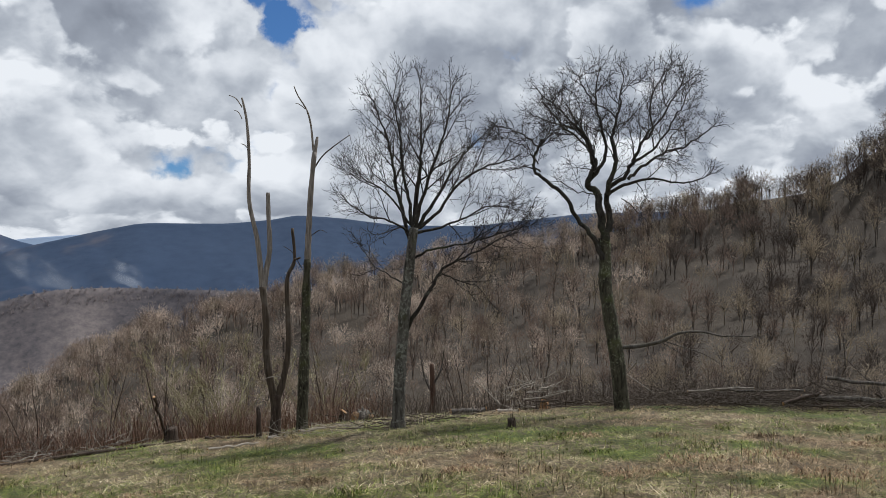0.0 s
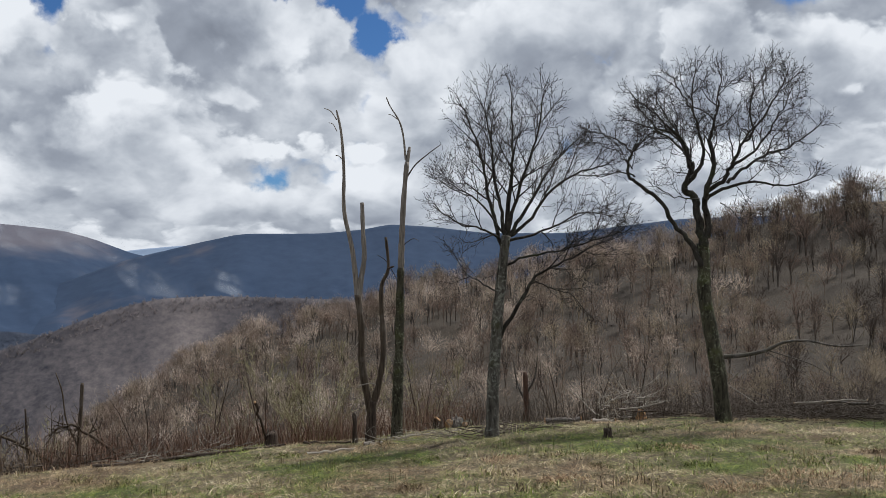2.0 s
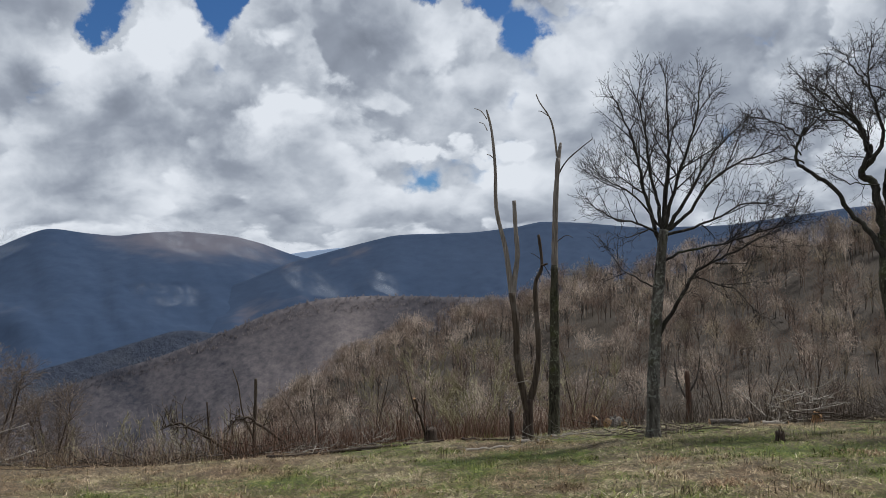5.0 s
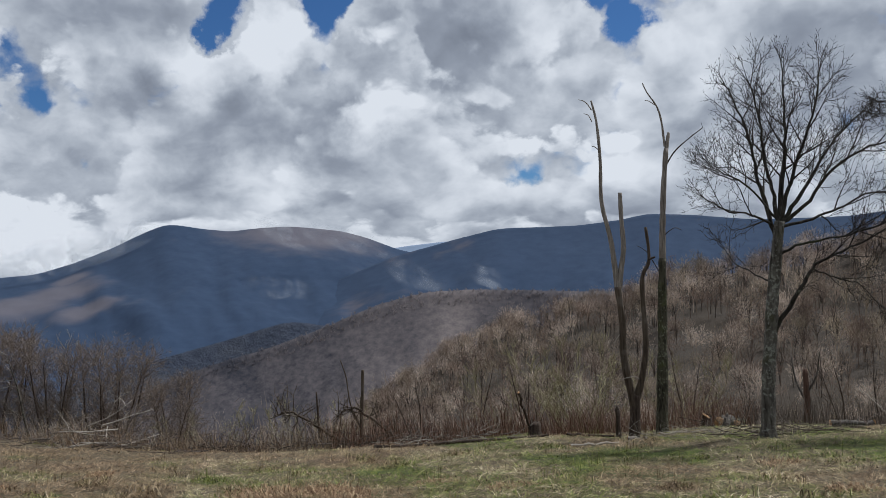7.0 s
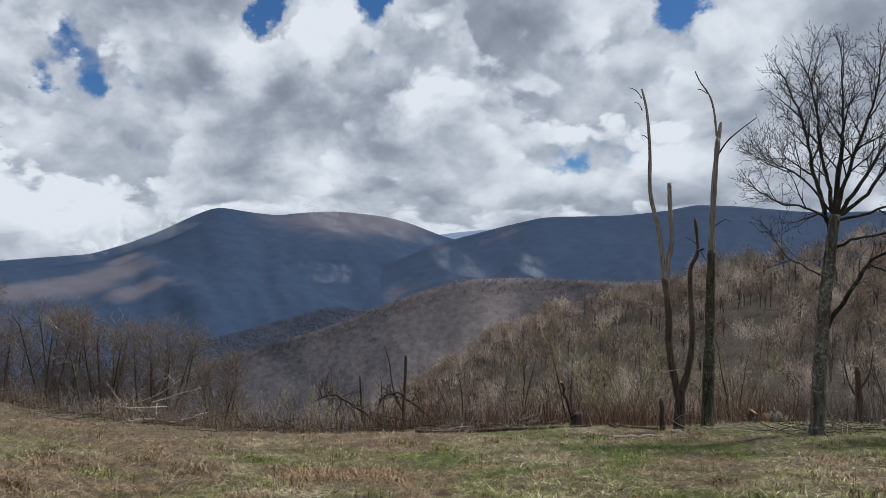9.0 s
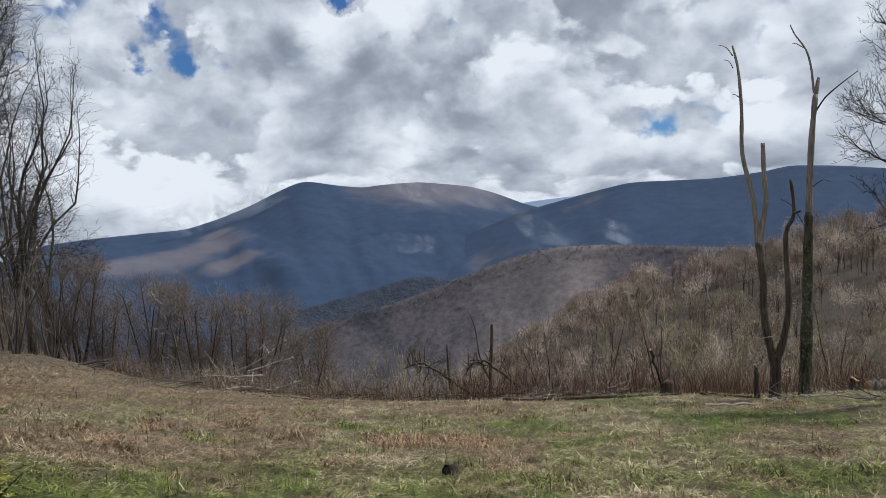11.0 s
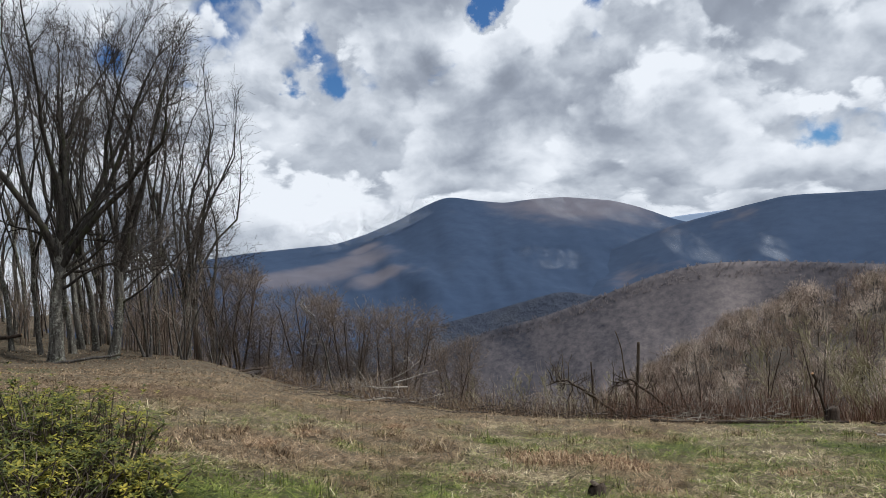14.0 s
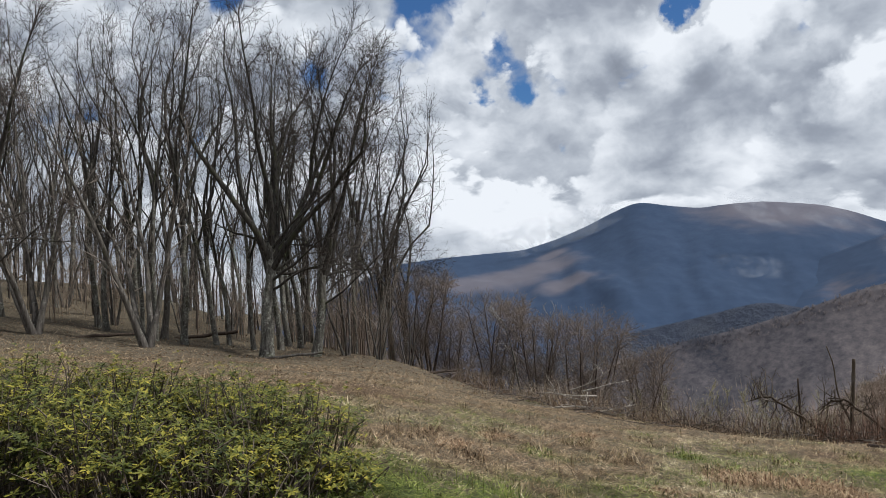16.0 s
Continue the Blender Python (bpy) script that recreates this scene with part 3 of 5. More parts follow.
def sprout(g, wood, pts, r0, r1, level, spec, inside, bare=0.0, tips=2):
    """Side shoots along a branch, set round it in turn; each bends, tapers and bears its own, and ends at the crown's skin.
    spec: per level (gap, angle, length, wiggle, lift, segment, sides, thinnest)."""
    gap, angle, length, wig, lift, seg, sides, thin = spec[level]
    n = len(pts) - 1
    total = sum((pts[i + 1] - pts[i]).length for i in range(n))
    roll, jobs, t = g.uniform(0, 6.283), [], bare + gap / max(total, 0.01) * g.random()
    while t < 0.97:
        jobs.append((t, angle * g.uniform(0.65, 1.3), length * g.uniform(0.55, 1.25) * (1.12 - 0.5 * t)))
        t += gap / max(total, 0.01) * g.uniform(0.6, 1.4)
    jobs += [(1.0, angle * 0.45 * g.uniform(0.4, 1.5), length * g.uniform(0.6, 0.95)) for _ in range(tips)]
    for t, turn, ln in jobs:
        i = min(int(t * n), n - 1)
        q, along = pts[i].lerp(pts[i + 1], t * n - i), (pts[i + 1] - pts[i]).normalized()
        roll += 2.4 + g.gauss(0, 0.35)
        axis = along.cross(Vector((0.3, 0.2, 0.93)))
        if axis.length < 1e-3:
            axis = Vector((1, 0, 0))
        axis = Matrix.Rotation(roll, 3, along) @ axis.normalized()
        d = Matrix.Rotation(radians(turn), 3, axis) @ along
        here = r0 + (r1 - r0) * t
        r = max(min(here * (0.62 if t < 1 else 0.85), 0.012 * ln + thin), thin)
        line, p = [q], q.copy()
        for k in range(max(2, round(ln / seg))):
            d = (d + jitter(g, wig) + Vector((0, 0, lift))).normalized()
            p = p + d * seg
            line.append(p.copy())
            if k and not inside(p):
                break
        m = len(line) - 1
        end = thin * 0.5
        wood.tube(line, [r + (end - r) * k / m for k in range(m + 1)], sides)
        if level + 1 < len(spec):
            sprout(g, wood, line, r, end, level + 1, spec, inside, 0.12, 1)


def put_tree(name, az, r, label, category, group=""):
    """An empty at the foot, turned so that its x runs to the right and y away from the viewpoint."""
    x, y = spot(az, r)
    ob = new(name)
    ob.matrix_world = pose(float(x), float(y), float(ground_z(x, y)) - 0.06, 0, 0, az)
    return tagged(ob, label, category, group)


def limb_line(g, pts, scale, depth=0.12):
    """Points (right, up) in units of scale, given some depth."""
    out, y = [], 0.0
    for u, w in pts:
        out.append(Vector((u * scale, y, w * scale)))
        y += g.gauss(0, depth)
    return out


def hero_tree(name, az, r, label, scale, trunk, limbs, bark, twigs, seed, spec, crook, domes):
    """A bare tree by its main lines: trunk and limbs as (right, up, ...) with their radii."""
    g = random.Random(seed)
    top = put_tree(name, az, r, label, "tree")
    pts, r0, r1 = trunk
    line = smooth_line(limb_line(g, pts, scale, 0.03), 6)
    w = Wood()
    n = len(line)
    w.tube(line, [(r0 + (r1 - r0) * i / (n - 1)) * (1 + 0.55 * max(0, 1 - i / 4.0) ** 2) * g.uniform(0.93, 1.07) for i in range(n)], 14, True)
    w.object("trunk", bark, top)
    crown = Wood()
    inside = inside_of([((u * scale, 0, w * scale), (hu * scale, deep, hw * scale)) for u, w, hu, hw, deep in domes])
    fu, fw = trunk[0][-1]
    for depth, pts, r0, r1, bare in limbs:
        base = limb_line(g, [(fu + (u - fu) * 0.96, fw + (w - fw) * (0.92 if w > fw else 1.0)) for u, w in pts], scale, 0.0)
        for i, p in enumerate(base):
            p.y = depth * i / (len(base) - 1) + g.gauss(0, 0.06) * (i > 0)
        line = smooth_line(base, 5)
        n = len(line)
        line = [p + jitter(g, crook) * (0 < i < n - 1) for i, p in enumerate(line)]
        w = Wood()
        w.tube(line, [(r0 + (r1 - r0) * (i / (n - 1)) ** 0.8) * g.uniform(0.94, 1.06) for i in range(n)], 8, True)
        w.object("limb", BACKLIT_BARK, top)
        sprout(g, crown, line, r0, r1, 0, spec, inside, bare, 3)
    crown.object("crown", twigs, top, "fine bare twigs", smooth=False)
    return top


M20 = 0.01416      # metres for a unit of the main lines, at 20 m
FINE = [(5, 0.09, 0.07, 5, 40, 0.6, 4), (4, 0.12, 0.06, 3, 38, 0.62, 3), (3, 0.15, 0.05, 2, 36, 0.65, 2), (2, 0.15, 0.03, 0, 40, 0.5, 2)]
RISING = [(0.23, 40, 1.15, 0.09, 0.05, 0.14, 4, 0.007), (0.16, 42, 0.55, 0.12, 0.06, 0.1, 3, 0.0058), (0.1, 42, 0.27, 0.14, 0.05, 0.08, 2, 0.0052), (0.085, 44, 0.13, 0.16, 0.03, 0.06, 2, 0.0044)]
CROOKED = [(0.24, 48, 1.05, 0.17, 0.06, 0.12, 4, 0.0075), (0.15, 50, 0.52, 0.2, 0.06, 0.09, 3, 0.0062), (0.09, 48, 0.28, 0.22, 0.06, 0.07, 2, 0.0054), (0.075, 46, 0.14, 0.22, 0.03, 0.06, 2, 0.0045)]

# the upright tree, branching from low down
hero_tree("bare_tree", 3.2, 18.8, "bare young hardwood with grey lichened trunk at the meadow's edge", M20 * 0.94,
          ([(0, -6), (2, 60), (4, 110), (8, 160), (12, 215), (18, 270), (24, 325), (28, 355)], 0.155, 0.105),
          [(0.5, [(24, 320), (10, 380), (-6, 440), (-14, 500), (-30, 560), (-52, 610)], 0.06, 0.014, 0.25),
           (-0.4, [(26, 335), (20, 400), (8, 460), (2, 530), (-10, 590)], 0.055, 0.014, 0.3),
           (0.3, [(28, 350), (34, 420), (40, 480), (42, 540), (40, 640)], 0.075, 0.012, 0.25),
           (-0.8, [(28, 350), (44, 410), (62, 470), (84, 540), (92, 600)], 0.055, 0.012, 0.25),
           (0.9, [(30, 352), (62, 400), (90, 450), (122, 500), (165, 545)], 0.055, 0.012, 0.3),
           (-0.9, [(28, 352), (66, 380), (110, 440), (160, 470), (196, 478)], 0.05, 0.012, 0.3),
           (0.7, [(26, 345), (70, 356), (120, 374), (170, 400), (215, 396)], 0.04, 0.01, 0.3),
           (-0.6, [(24, 345), (-10, 366), (-50, 376), (-86, 398)], 0.035, 0.01, 0.2),
           (0.5, [(24, 360), (-20, 420), (-50, 442), (-76, 460)], 0.03, 0.01, 0.25),
           (-0.7, [(22, 300), (60, 318), (130, 330), (190, 348), (235, 360)], 0.035, 0.01, 0.35),
           (-0.5, [(8, 165), (30, 205), (58, 250), (80, 285), (130, 310), (190, 340)], 0.062, 0.014, 0.35),
           (0.6, [(16, 255), (-20, 275), (-46, 290), (-66, 320)], 0.022, 0.008, 0.3),
           (0.8, [(75, 280), (110, 262), (150, 250), (180, 215)], 0.02, 0.008, 0.2)],
          LICHEN_BARK, TWIG, 5, RISING, 0.012,
          [(38, 500, 112, 132, 1.9), (110, 465, 100, 100, 1.6), (-45, 450, 62, 75, 1.2), (-50, 388, 68, 34, 1.0), (160, 385, 85, 62, 1.3), (-35, 300, 48, 48, 0.9), (150, 315, 95, 55, 1.0), (150, 235, 55, 45, 0.8), (20, 340, 60, 60, 0.8)])

# the gnarled tree with a flat crown
hero_tree("gnarled_tree", -12.6, 21.0, "bare gnarled oak with mossy leaning trunk and spreading crown", M20 * 1.05,
          ([(0, -8), (-4, 30), (-10, 90), (-20, 150), (-30, 215), (-30, 250), (-32, 300)], 0.205, 0.15),
          [(0.2, [(-32, 295), (-38, 340), (-44, 380), (-62, 400), (-50, 420), (-50, 450)], 0.11, 0.07, 0.8),
           (-0.2, [(-30, 295), (-22, 330), (-28, 365), (-24, 400), (-10, 440), (-18, 480)], 0.1, 0.05, 0.6),
           (0.5, [(-60, 402), (-52, 440), (-60, 480), (-80, 505), (-112, 522), (-140, 560)], 0.06, 0.014, 0.35),
           (-0.5, [(-50, 420), (-30, 450), (-34, 500), (-46, 550), (-40, 600)], 0.06, 0.012, 0.3),
           (0.6, [(-18, 478), (-10, 520), (-2, 560), (2, 606)], 0.05, 0.012, 0.2),
           (-0.7, [(-26, 392), (2, 410), (20, 440), (34, 475), (50, 490), (46, 540), (64, 580)], 0.065, 0.012, 0.3),
           (0.9, [(10, 408), (40, 436), (80, 462), (120, 480), (160, 510)], 0.05, 0.012, 0.3),
           (-0.9, [(-24, 380), (10, 398), (50, 404), (100, 396), (135, 404)], 0.05, 0.012, 0.3),
           (0.4, [(20, 440), (60, 470), (90, 520), (110, 560)], 0.04, 0.012, 0.2),
           (-0.4, [(-34, 262), (-52, 300), (-80, 335), (-98, 372), (-128, 402), (-150, 420), (-156, 450), (-146, 470)], 0.075, 0.03, 0.8),
           (0.4, [(-150, 465), (-166, 490), (-196, 508), (-222, 518)], 0.03, 0.01, 0.1),
           (-0.3, [(-150, 440), (-172, 470), (-210, 490)], 0.02, 0.008, 0.1),
           (-0.5, [(-52, 440), (-66, 492), (-108, 535), (-146, 572)], 0.045, 0.012, 0.25),
           (0.8, [(-50, 450), (-80, 520), (-112, 580)], 0.04, 0.012, 0.3),
           (-0.9, [(-62, 470), (-100, 500), (-150, 520)], 0.035, 0.012, 0.3),
           (0.1, [(-46, 540), (-66, 580), (-78, 605)], 0.03, 0.01, 0.1),
           (-0.2, [(30, 470), (80, 540), (100, 575)], 0.035, 0.01, 0.3),
           (-0.4, [(-146, 425), (-170, 432), (-206, 425)], 0.025, 0.01, 0.3),
           (0.5, [(-148, 478), (-134, 500), (-130, 530)], 0.02, 0.008, 0.1),
           (-0.5, [(-36, 380), (-70, 384), (-106, 402)], 0.02, 0.008, 0.3),
           (0.2, [(-2, 372), (16, 360), (30, 345)], 0.015, 0.006, 0.3)],
          MOSS_BARK, TWIG, 9, CROOKED, 0.022,
          [(5, 508, 158, 94, 2.0), (95, 430, 70, 45, 1.2), (-182, 488, 55, 50, 0.9), (-85, 405, 42, 30, 0.6), (15, 360, 32, 30, 0.5), (-40, 450, 60, 70, 1.2), (-30, 320, 40, 40, 0.4)])


# the low grey limb of the gnarled tree, as a part of it
gnarled = bpy.data.objects["gnarled_tree"]
g = random.Random(31)
for k, (depth, pts, r0, r1) in enumerate([
        (-0.6, [(0, 112), (30, 116), (65, 126), (90, 140), (125, 144), (160, 138), (200, 140)], 0.06, 0.012),
        (-0.9, [(62, 126), (95, 118), (130, 108), (165, 88)], 0.02, 0.007),
        (-0.3, [(60, 124), (90, 108), (120, 90)], 0.014, 0.006),
        (-0.5, [(0, 62), (18, 84), (20, 90)], 0.016, 0.008),
        (-0.4, [(2, 68), (30, 52), (50, 40)], 0.014, 0.006)]):
    base = limb_line(g, pts, M20 * 1.05, 0)
    for i, p in enumerate(base):
        p.y = depth * i / (len(base) - 1)
    line = smooth_line(base, 4)
    w = Wood()
    w.tube(line, [r0 + (r1 - r0) * i / (len(line) - 1) for i in range(len(line))], 7, True)
    if k == 0:
        for i in range(8, len(line), 2):
            shoot(g, w, line[i], Vector((g.uniform(0.2, 1), g.gauss(0, 0.4), g.uniform(-0.5, 0.7))), 0.5, 0.01, 1, FINE)
    w.object("low_limb", PALE_STICK if k > 2 else GREY_BARK, gnarled, "grey dead lower limb")


def dead_tree(name, az, r, label, parts, scale):
    top = put_tree(name, az, r, label, "tree")
    g = random.Random(hash_of(name, az))
    for part_name, mat, depth, pts, r0, r1 in parts:
        base = limb_line(g, pts, scale, 0)
        for i, p in enumerate(base):
            p.y = depth * i / (len(base) - 1)
        line = smooth_line(base, 5)
        n = len(line)
        w = Wood()
        w.tube(line, [(r0 + (r1 - r0) * i / (n - 1)) * g.uniform(0.88, 1.12) for i in range(n)], 10, True)
        ob = w.object(part_name, mat, stem if part_name == "dead_twig" else top)
        stem = stem if part_name == "dead_twig" else ob
    return top


def hash_of(name, az):
    return sum(ord(c) for c in name) + int(az * 10)


dead_tree("dead_tree", 11.8, 20.0, "standing dead tree of three bare weathered stems, tops broken", [
    ("trunk", DARK_WOOD, 0.0, [(0, -8), (2, 40), (4, 80)], 0.14, 0.12),
    ("stem", DEAD_WOOD, -0.1, [(2, 60), (-8, 110), (-14, 160), (-14, 210), (-20, 265)], 0.1, 0.075),
    ("upper_stem", SILVER_WOOD, -0.1, [(-20, 260), (-28, 340), (-42, 410), (-42, 480), (-46, 545), (-54, 585)], 0.072, 0.022),
    ("broken_stem", SILVER_WOOD, 0.15, [(-18, 255), (-14, 290), (-8, 330), (-10, 380), (-11, 426)], 0.075, 0.05),
    ("broken_stem", DEAD_WOOD, 0.2, [(4, 70), (16, 110), (24, 165), (22, 230), (22, 280), (34, 310), (30, 365)], 0.09, 0.035),
    ("dead_twig", SILVER_WOOD, 0.1, [(-54, 570), (-64, 585), (-76, 591)], 0.016, 0.008),
    ("dead_twig", SILVER_WOOD, 0.1, [(-54, 550), (-60, 562), (-68, 566)], 0.013, 0.007),
    ("dead_twig", SILVER_WOOD, 0.0, [(-44, 500), (-50, 506), (-56, 508)], 0.013, 0.008),
    ("dead_twig", DARK_WOOD, 0.0, [(32, 310), (38, 312), (44, 314)], 0.03, 0.02),
    ("dead_twig", PALE_STICK, -0.2, [(-10, 175), (-18, 184), (-30, 168)], 0.012, 0.008),
    ("dead_twig", PALE_STICK, -0.2, [(12, 106), (2, 112), (-22, 108)], 0.014, 0.008)], M20)
dead_tree("dead_tree", 9.95, 21.0, "tall dead trunk with forked snapped top", [
    ("trunk", MOSS_BARK, 0.0, [(0, -8), (3, 80), (6, 160), (8, 240), (10, 300)], 0.155, 0.095),
    ("upper_trunk", SILVER_WOOD, 0.0, [(10, 290), (12, 350), (16, 420), (22, 485)], 0.09, 0.06),
    ("snapped_top", SILVER_WOOD, 0.1, [(22, 480), (25, 500), (27, 512)], 0.055, 0.035),
    ("branch", SILVER_WOOD, -0.2, [(20, 488), (16, 530), (9, 556), (-6, 580), (-13, 596)], 0.03, 0.012),
    ("dead_twig", SILVER_WOOD, 0.1, [(6, 560), (-4, 568), (-10, 570)], 0.014, 0.008),
    ("branch", DARK_WOOD, 0.4, [(20, 455), (36, 480), (58, 500), (84, 520)], 0.024, 0.01),
    ("dead_twig", DARK_WOOD, -0.3, [(10, 335), (30, 350), (42, 346)], 0.012, 0.006),
    ("dead_twig", DARK_WOOD, -0.3, [(8, 270), (-14, 310), (-30, 322)], 0.012, 0.006)], M20 * 1.05)
dead_tree("snag", 31.0, 24.0, "grey snapped dead trunk rising from scrub", [
    ("trunk", DEAD_WOOD, 0.0, [(0, -30), (2, 40), (4, 75), (5, 98)], 0.065, 0.045),
    ("branch", DEAD_WOOD, 0.1, [(2, 30), (-10, 60), (-14, 90), (-20, 110)], 0.03, 0.012)], 0.026)
dead_tree("snag", 33.6, 25.0, "thin dark dead stem in the scrub", [
    ("trunk", DARK_WOOD, 0.0, [(0, -30), (-4, 40), (-6, 88)], 0.045, 0.025)], 0.027)
dead_tree("snag", 0.8, 24.5, "broken dead trunk with reddish splintered wood", [
    ("trunk", material("red_rotten_wood", lambda n, co: n.ramp(n.noise(stretched(n, co, 20, 20, 3), 1.0, 5), [(0.3, (0.05, 0.03, 0.022)), (0.7, (0.17, 0.1, 0.07))]), 0.9, bark_bump, 0.02), 0.0, [(0, -10), (2, 40), (0, 100)], 0.13, 0.07),
    ("branch", GREY_BARK, 0.2, [(0, 50), (-14, 80), (-20, 120)], 0.04, 0.015),
    ("branch", GREY_BARK, -0.2, [(0, 60), (16, 90), (22, 130)], 0.04, 0.012)], 0.0173)


# ---- loose trees: bare multi-stemmed trees, saplings and bushes, built once and copied ----
def fan_tree(seed, height, fork, limbs, spread, bark, twigs, trunk_r, wide, spec, lean=0.0, skirt=0):
    """A tall bare tree whose trunk forks into rising limbs under a rounded crown of fine twigs."""
    g = random.Random(seed)
    top = new("woodland_tree")
    trunk, crown = Wood(), Wood()
    n, p, d, pts = 6, Vector((0, 0, -0.15)), Vector((lean, 0, 1)).normalized(), []
    for i in range(n + 1):
        pts.append(p.copy())
        d = (d + jitter(g, 0.07) + Vector((0, 0, 0.05))).normalized()
        p = p + d * (height * fork / n)
    line = smooth_line(pts, 2)
    m = len(line)
    trunk.tube(line, [trunk_r * (1 - 0.35 * i / (m - 1)) * (1 + 0.5 * max(0, 1 - i / 2.5) ** 2) for i in range(m)], 8)
    trunk.object("trunk", bark, top)
    lines = []
    for k in range(limbs):
        t = 0.6 + 0.4 * (k + 1) / limbs
        i = min(int(t * (m - 1)), m - 2)
        a = 6.283 * (k * 0.381 + 0.1 * g.random())
        tilt = spread * g.uniform(0.35, 1.15) * (1.25 - 0.5 * k / limbs)
        d = Vector((math.cos(a) * tilt + lean, math.sin(a) * tilt, 1)).normalized()
        length = height * (1 - fork * t) * g.uniform(0.72, 0.9)
        q, pts = line[i].copy(), []
        for _ in range(9):
            pts.append(q.copy())
            d = (d + jitter(g, 0.15) + Vector((0, 0, 0.06))).normalized()
            q = q + d * (length / 8)
        for b in pts:
            off = Vector((b.x - lean * b.z, b.y))
            if off.length > 0.85 * wide:
                off *= 0.85 * wide / off.length
                b.x, b.y = off.x + lean * b.z, off.y
        r0 = trunk_r * g.uniform(0.42, 0.62)
        w = Wood()
        w.tube(pts, [r0 * (1 - 0.84 * j / 8) for j in range(9)], 6)
        w.object("limb", BACKLIT_BARK if bark != GREY_BARK else bark, top)
        lines.append((pts, r0))
    for k in range(skirt):
        a = g.uniform(-1.2, 1.2) + (3.1 if k % 4 == 3 else 0.0)
        q, d, pts = line[min(int(m * g.uniform(0.45, 0.95)), m - 1)].copy(), Vector((math.cos(a), math.sin(a), g.uniform(0.15, 0.8))).normalized(), []
        length = wide * g.uniform(0.6, 1.05)
        for _ in range(8):
            pts.append(q.copy())
            d = (d + jitter(g, 0.13) + Vector((0, 0, -0.03))).normalized()
            q = q + d * (length / 7)
        w = Wood()
        w.tube(pts, [trunk_r * 0.26 * (1 - 0.12 * j) for j in range(8)], 5)
        w.object("limb", BACKLIT_BARK if bark != GREY_BARK else bark, top)
        lines.append((pts, trunk_r * 0.26))
    low = fork * 0.7
    inside = inside_of([((lean * height * 0.7, 0, height * (1 + low) / 2), (wide, wide, height * (1 - low) / 2)), ((lean * height * 0.4, 0, height * low), (wide * 0.8, wide * 0.8, height * 0.25))] + [((lean * height * 0.3 + wide * 0.4, 0, height * 0.34), (wide * 0.9, wide, height * 0.24))] * (skirt > 0))
    for k, (pts, r0) in enumerate(lines):
        sprout(g, crown, pts, r0, r0 * 0.16, 0, spec, inside, 0.42, 4)
    sprout(g, crown, line, trunk_r * 0.3, trunk_r * 0.2, 1, spec[:3], inside, 0.75, 1)
    crown.object("crown", twigs, top, "fine bare twigs", False)
    return top


def bare_tree_master(seed, height, stems, spread, bark, twigs, trunk_r, spec, shoots_per_m, shoot_len, bare=0.4, lean=0.0, shoot_r=0.016, thin=0.007):
    g = random.Random(seed)
    top = new("woodland_tree")
    trunk, crown = Wood(), Wood()
    for s in range(stems):
        a = 6.283 * (s + g.random() * 0.6) / stems
        out = Vector((math.cos(a), math.sin(a), 0)) * (spread * g.uniform(0.6, 1.2) if stems > 1 else spread * 0.3)
        h = height * g.uniform(0.78, 1.0)
        pts, p, d = [], out * 0.06 + Vector((0, 0, -0.15)), (Vector((0, 0, 1)) + out * 0.35 + Vector((lean, 0, 0))).normalized()
        n = 9
        for i in range(n + 1):
            pts.append(p.copy())
            d = (d + jitter(g, 0.07) + Vector((0, 0, 0.06)) + out * 0.03).normalized()
            p = p + d * (h / n)
        line = smooth_line(pts, 2)
        m = len(line)
        radii = [trunk_r * ((1 - i / (m - 1)) ** 0.8 * 0.9 + 0.08) * (1 + 0.5 * max(0, 1 - i / 2.5)) for i in range(m)]
        trunk.tube(line, radii, 7)
        count = int(h * (1 - bare) * shoots_per_m)
        for k in range(count):
            t = bare + (1 - bare) * (k + g.random()) / count
            i = min(int(t * (m - 1)), m - 2)
            dd = (line[i + 1] - line[i]).normalized()
            dd = Matrix.Rotation(radians(g.uniform(28, 60)), 3, dd.cross(jitter(g, 1)).normalized()) @ dd
            shoot(g, crown, line[i], dd, shoot_len * g.uniform(0.6, 1.3) * (1.2 - 0.6 * t), min(radii[i] * 0.6, shoot_r * 2), 0, spec, thin)
        for _ in range(3):
            shoot(g, crown, line[-1], (dd + jitter(g, 0.5) + Vector((0, 0, 1))).normalized(), shoot_len * 0.7, shoot_r, 0, spec, thin)
    trunk.object("trunk", bark, top)
    crown.object("crown", twigs, top, "", False)
    return top


def plant(master, name, label, category, group, places, seed, sizes=(0.85, 1.15), turn=None):
    """Copies of a master on the ground at bearings and distances; the master takes the first place."""
    g = random.Random(seed)
    for k, (az, r) in enumerate(places):
        x, y = spot(az, r)
        z = float(ground_z(x, y))
        s = g.uniform(*sizes)
        m = pose(float(x), float(y), z - 0.05, 0, 0, g.uniform(0, 360) if turn is None else az + turn) @ Matrix.Scale(s, 4)
        ob = master if k == 0 else copy_thing(master, Matrix())
        ob.matrix_basis = m
        ob.name = name
        tagged(ob, label, category, group)


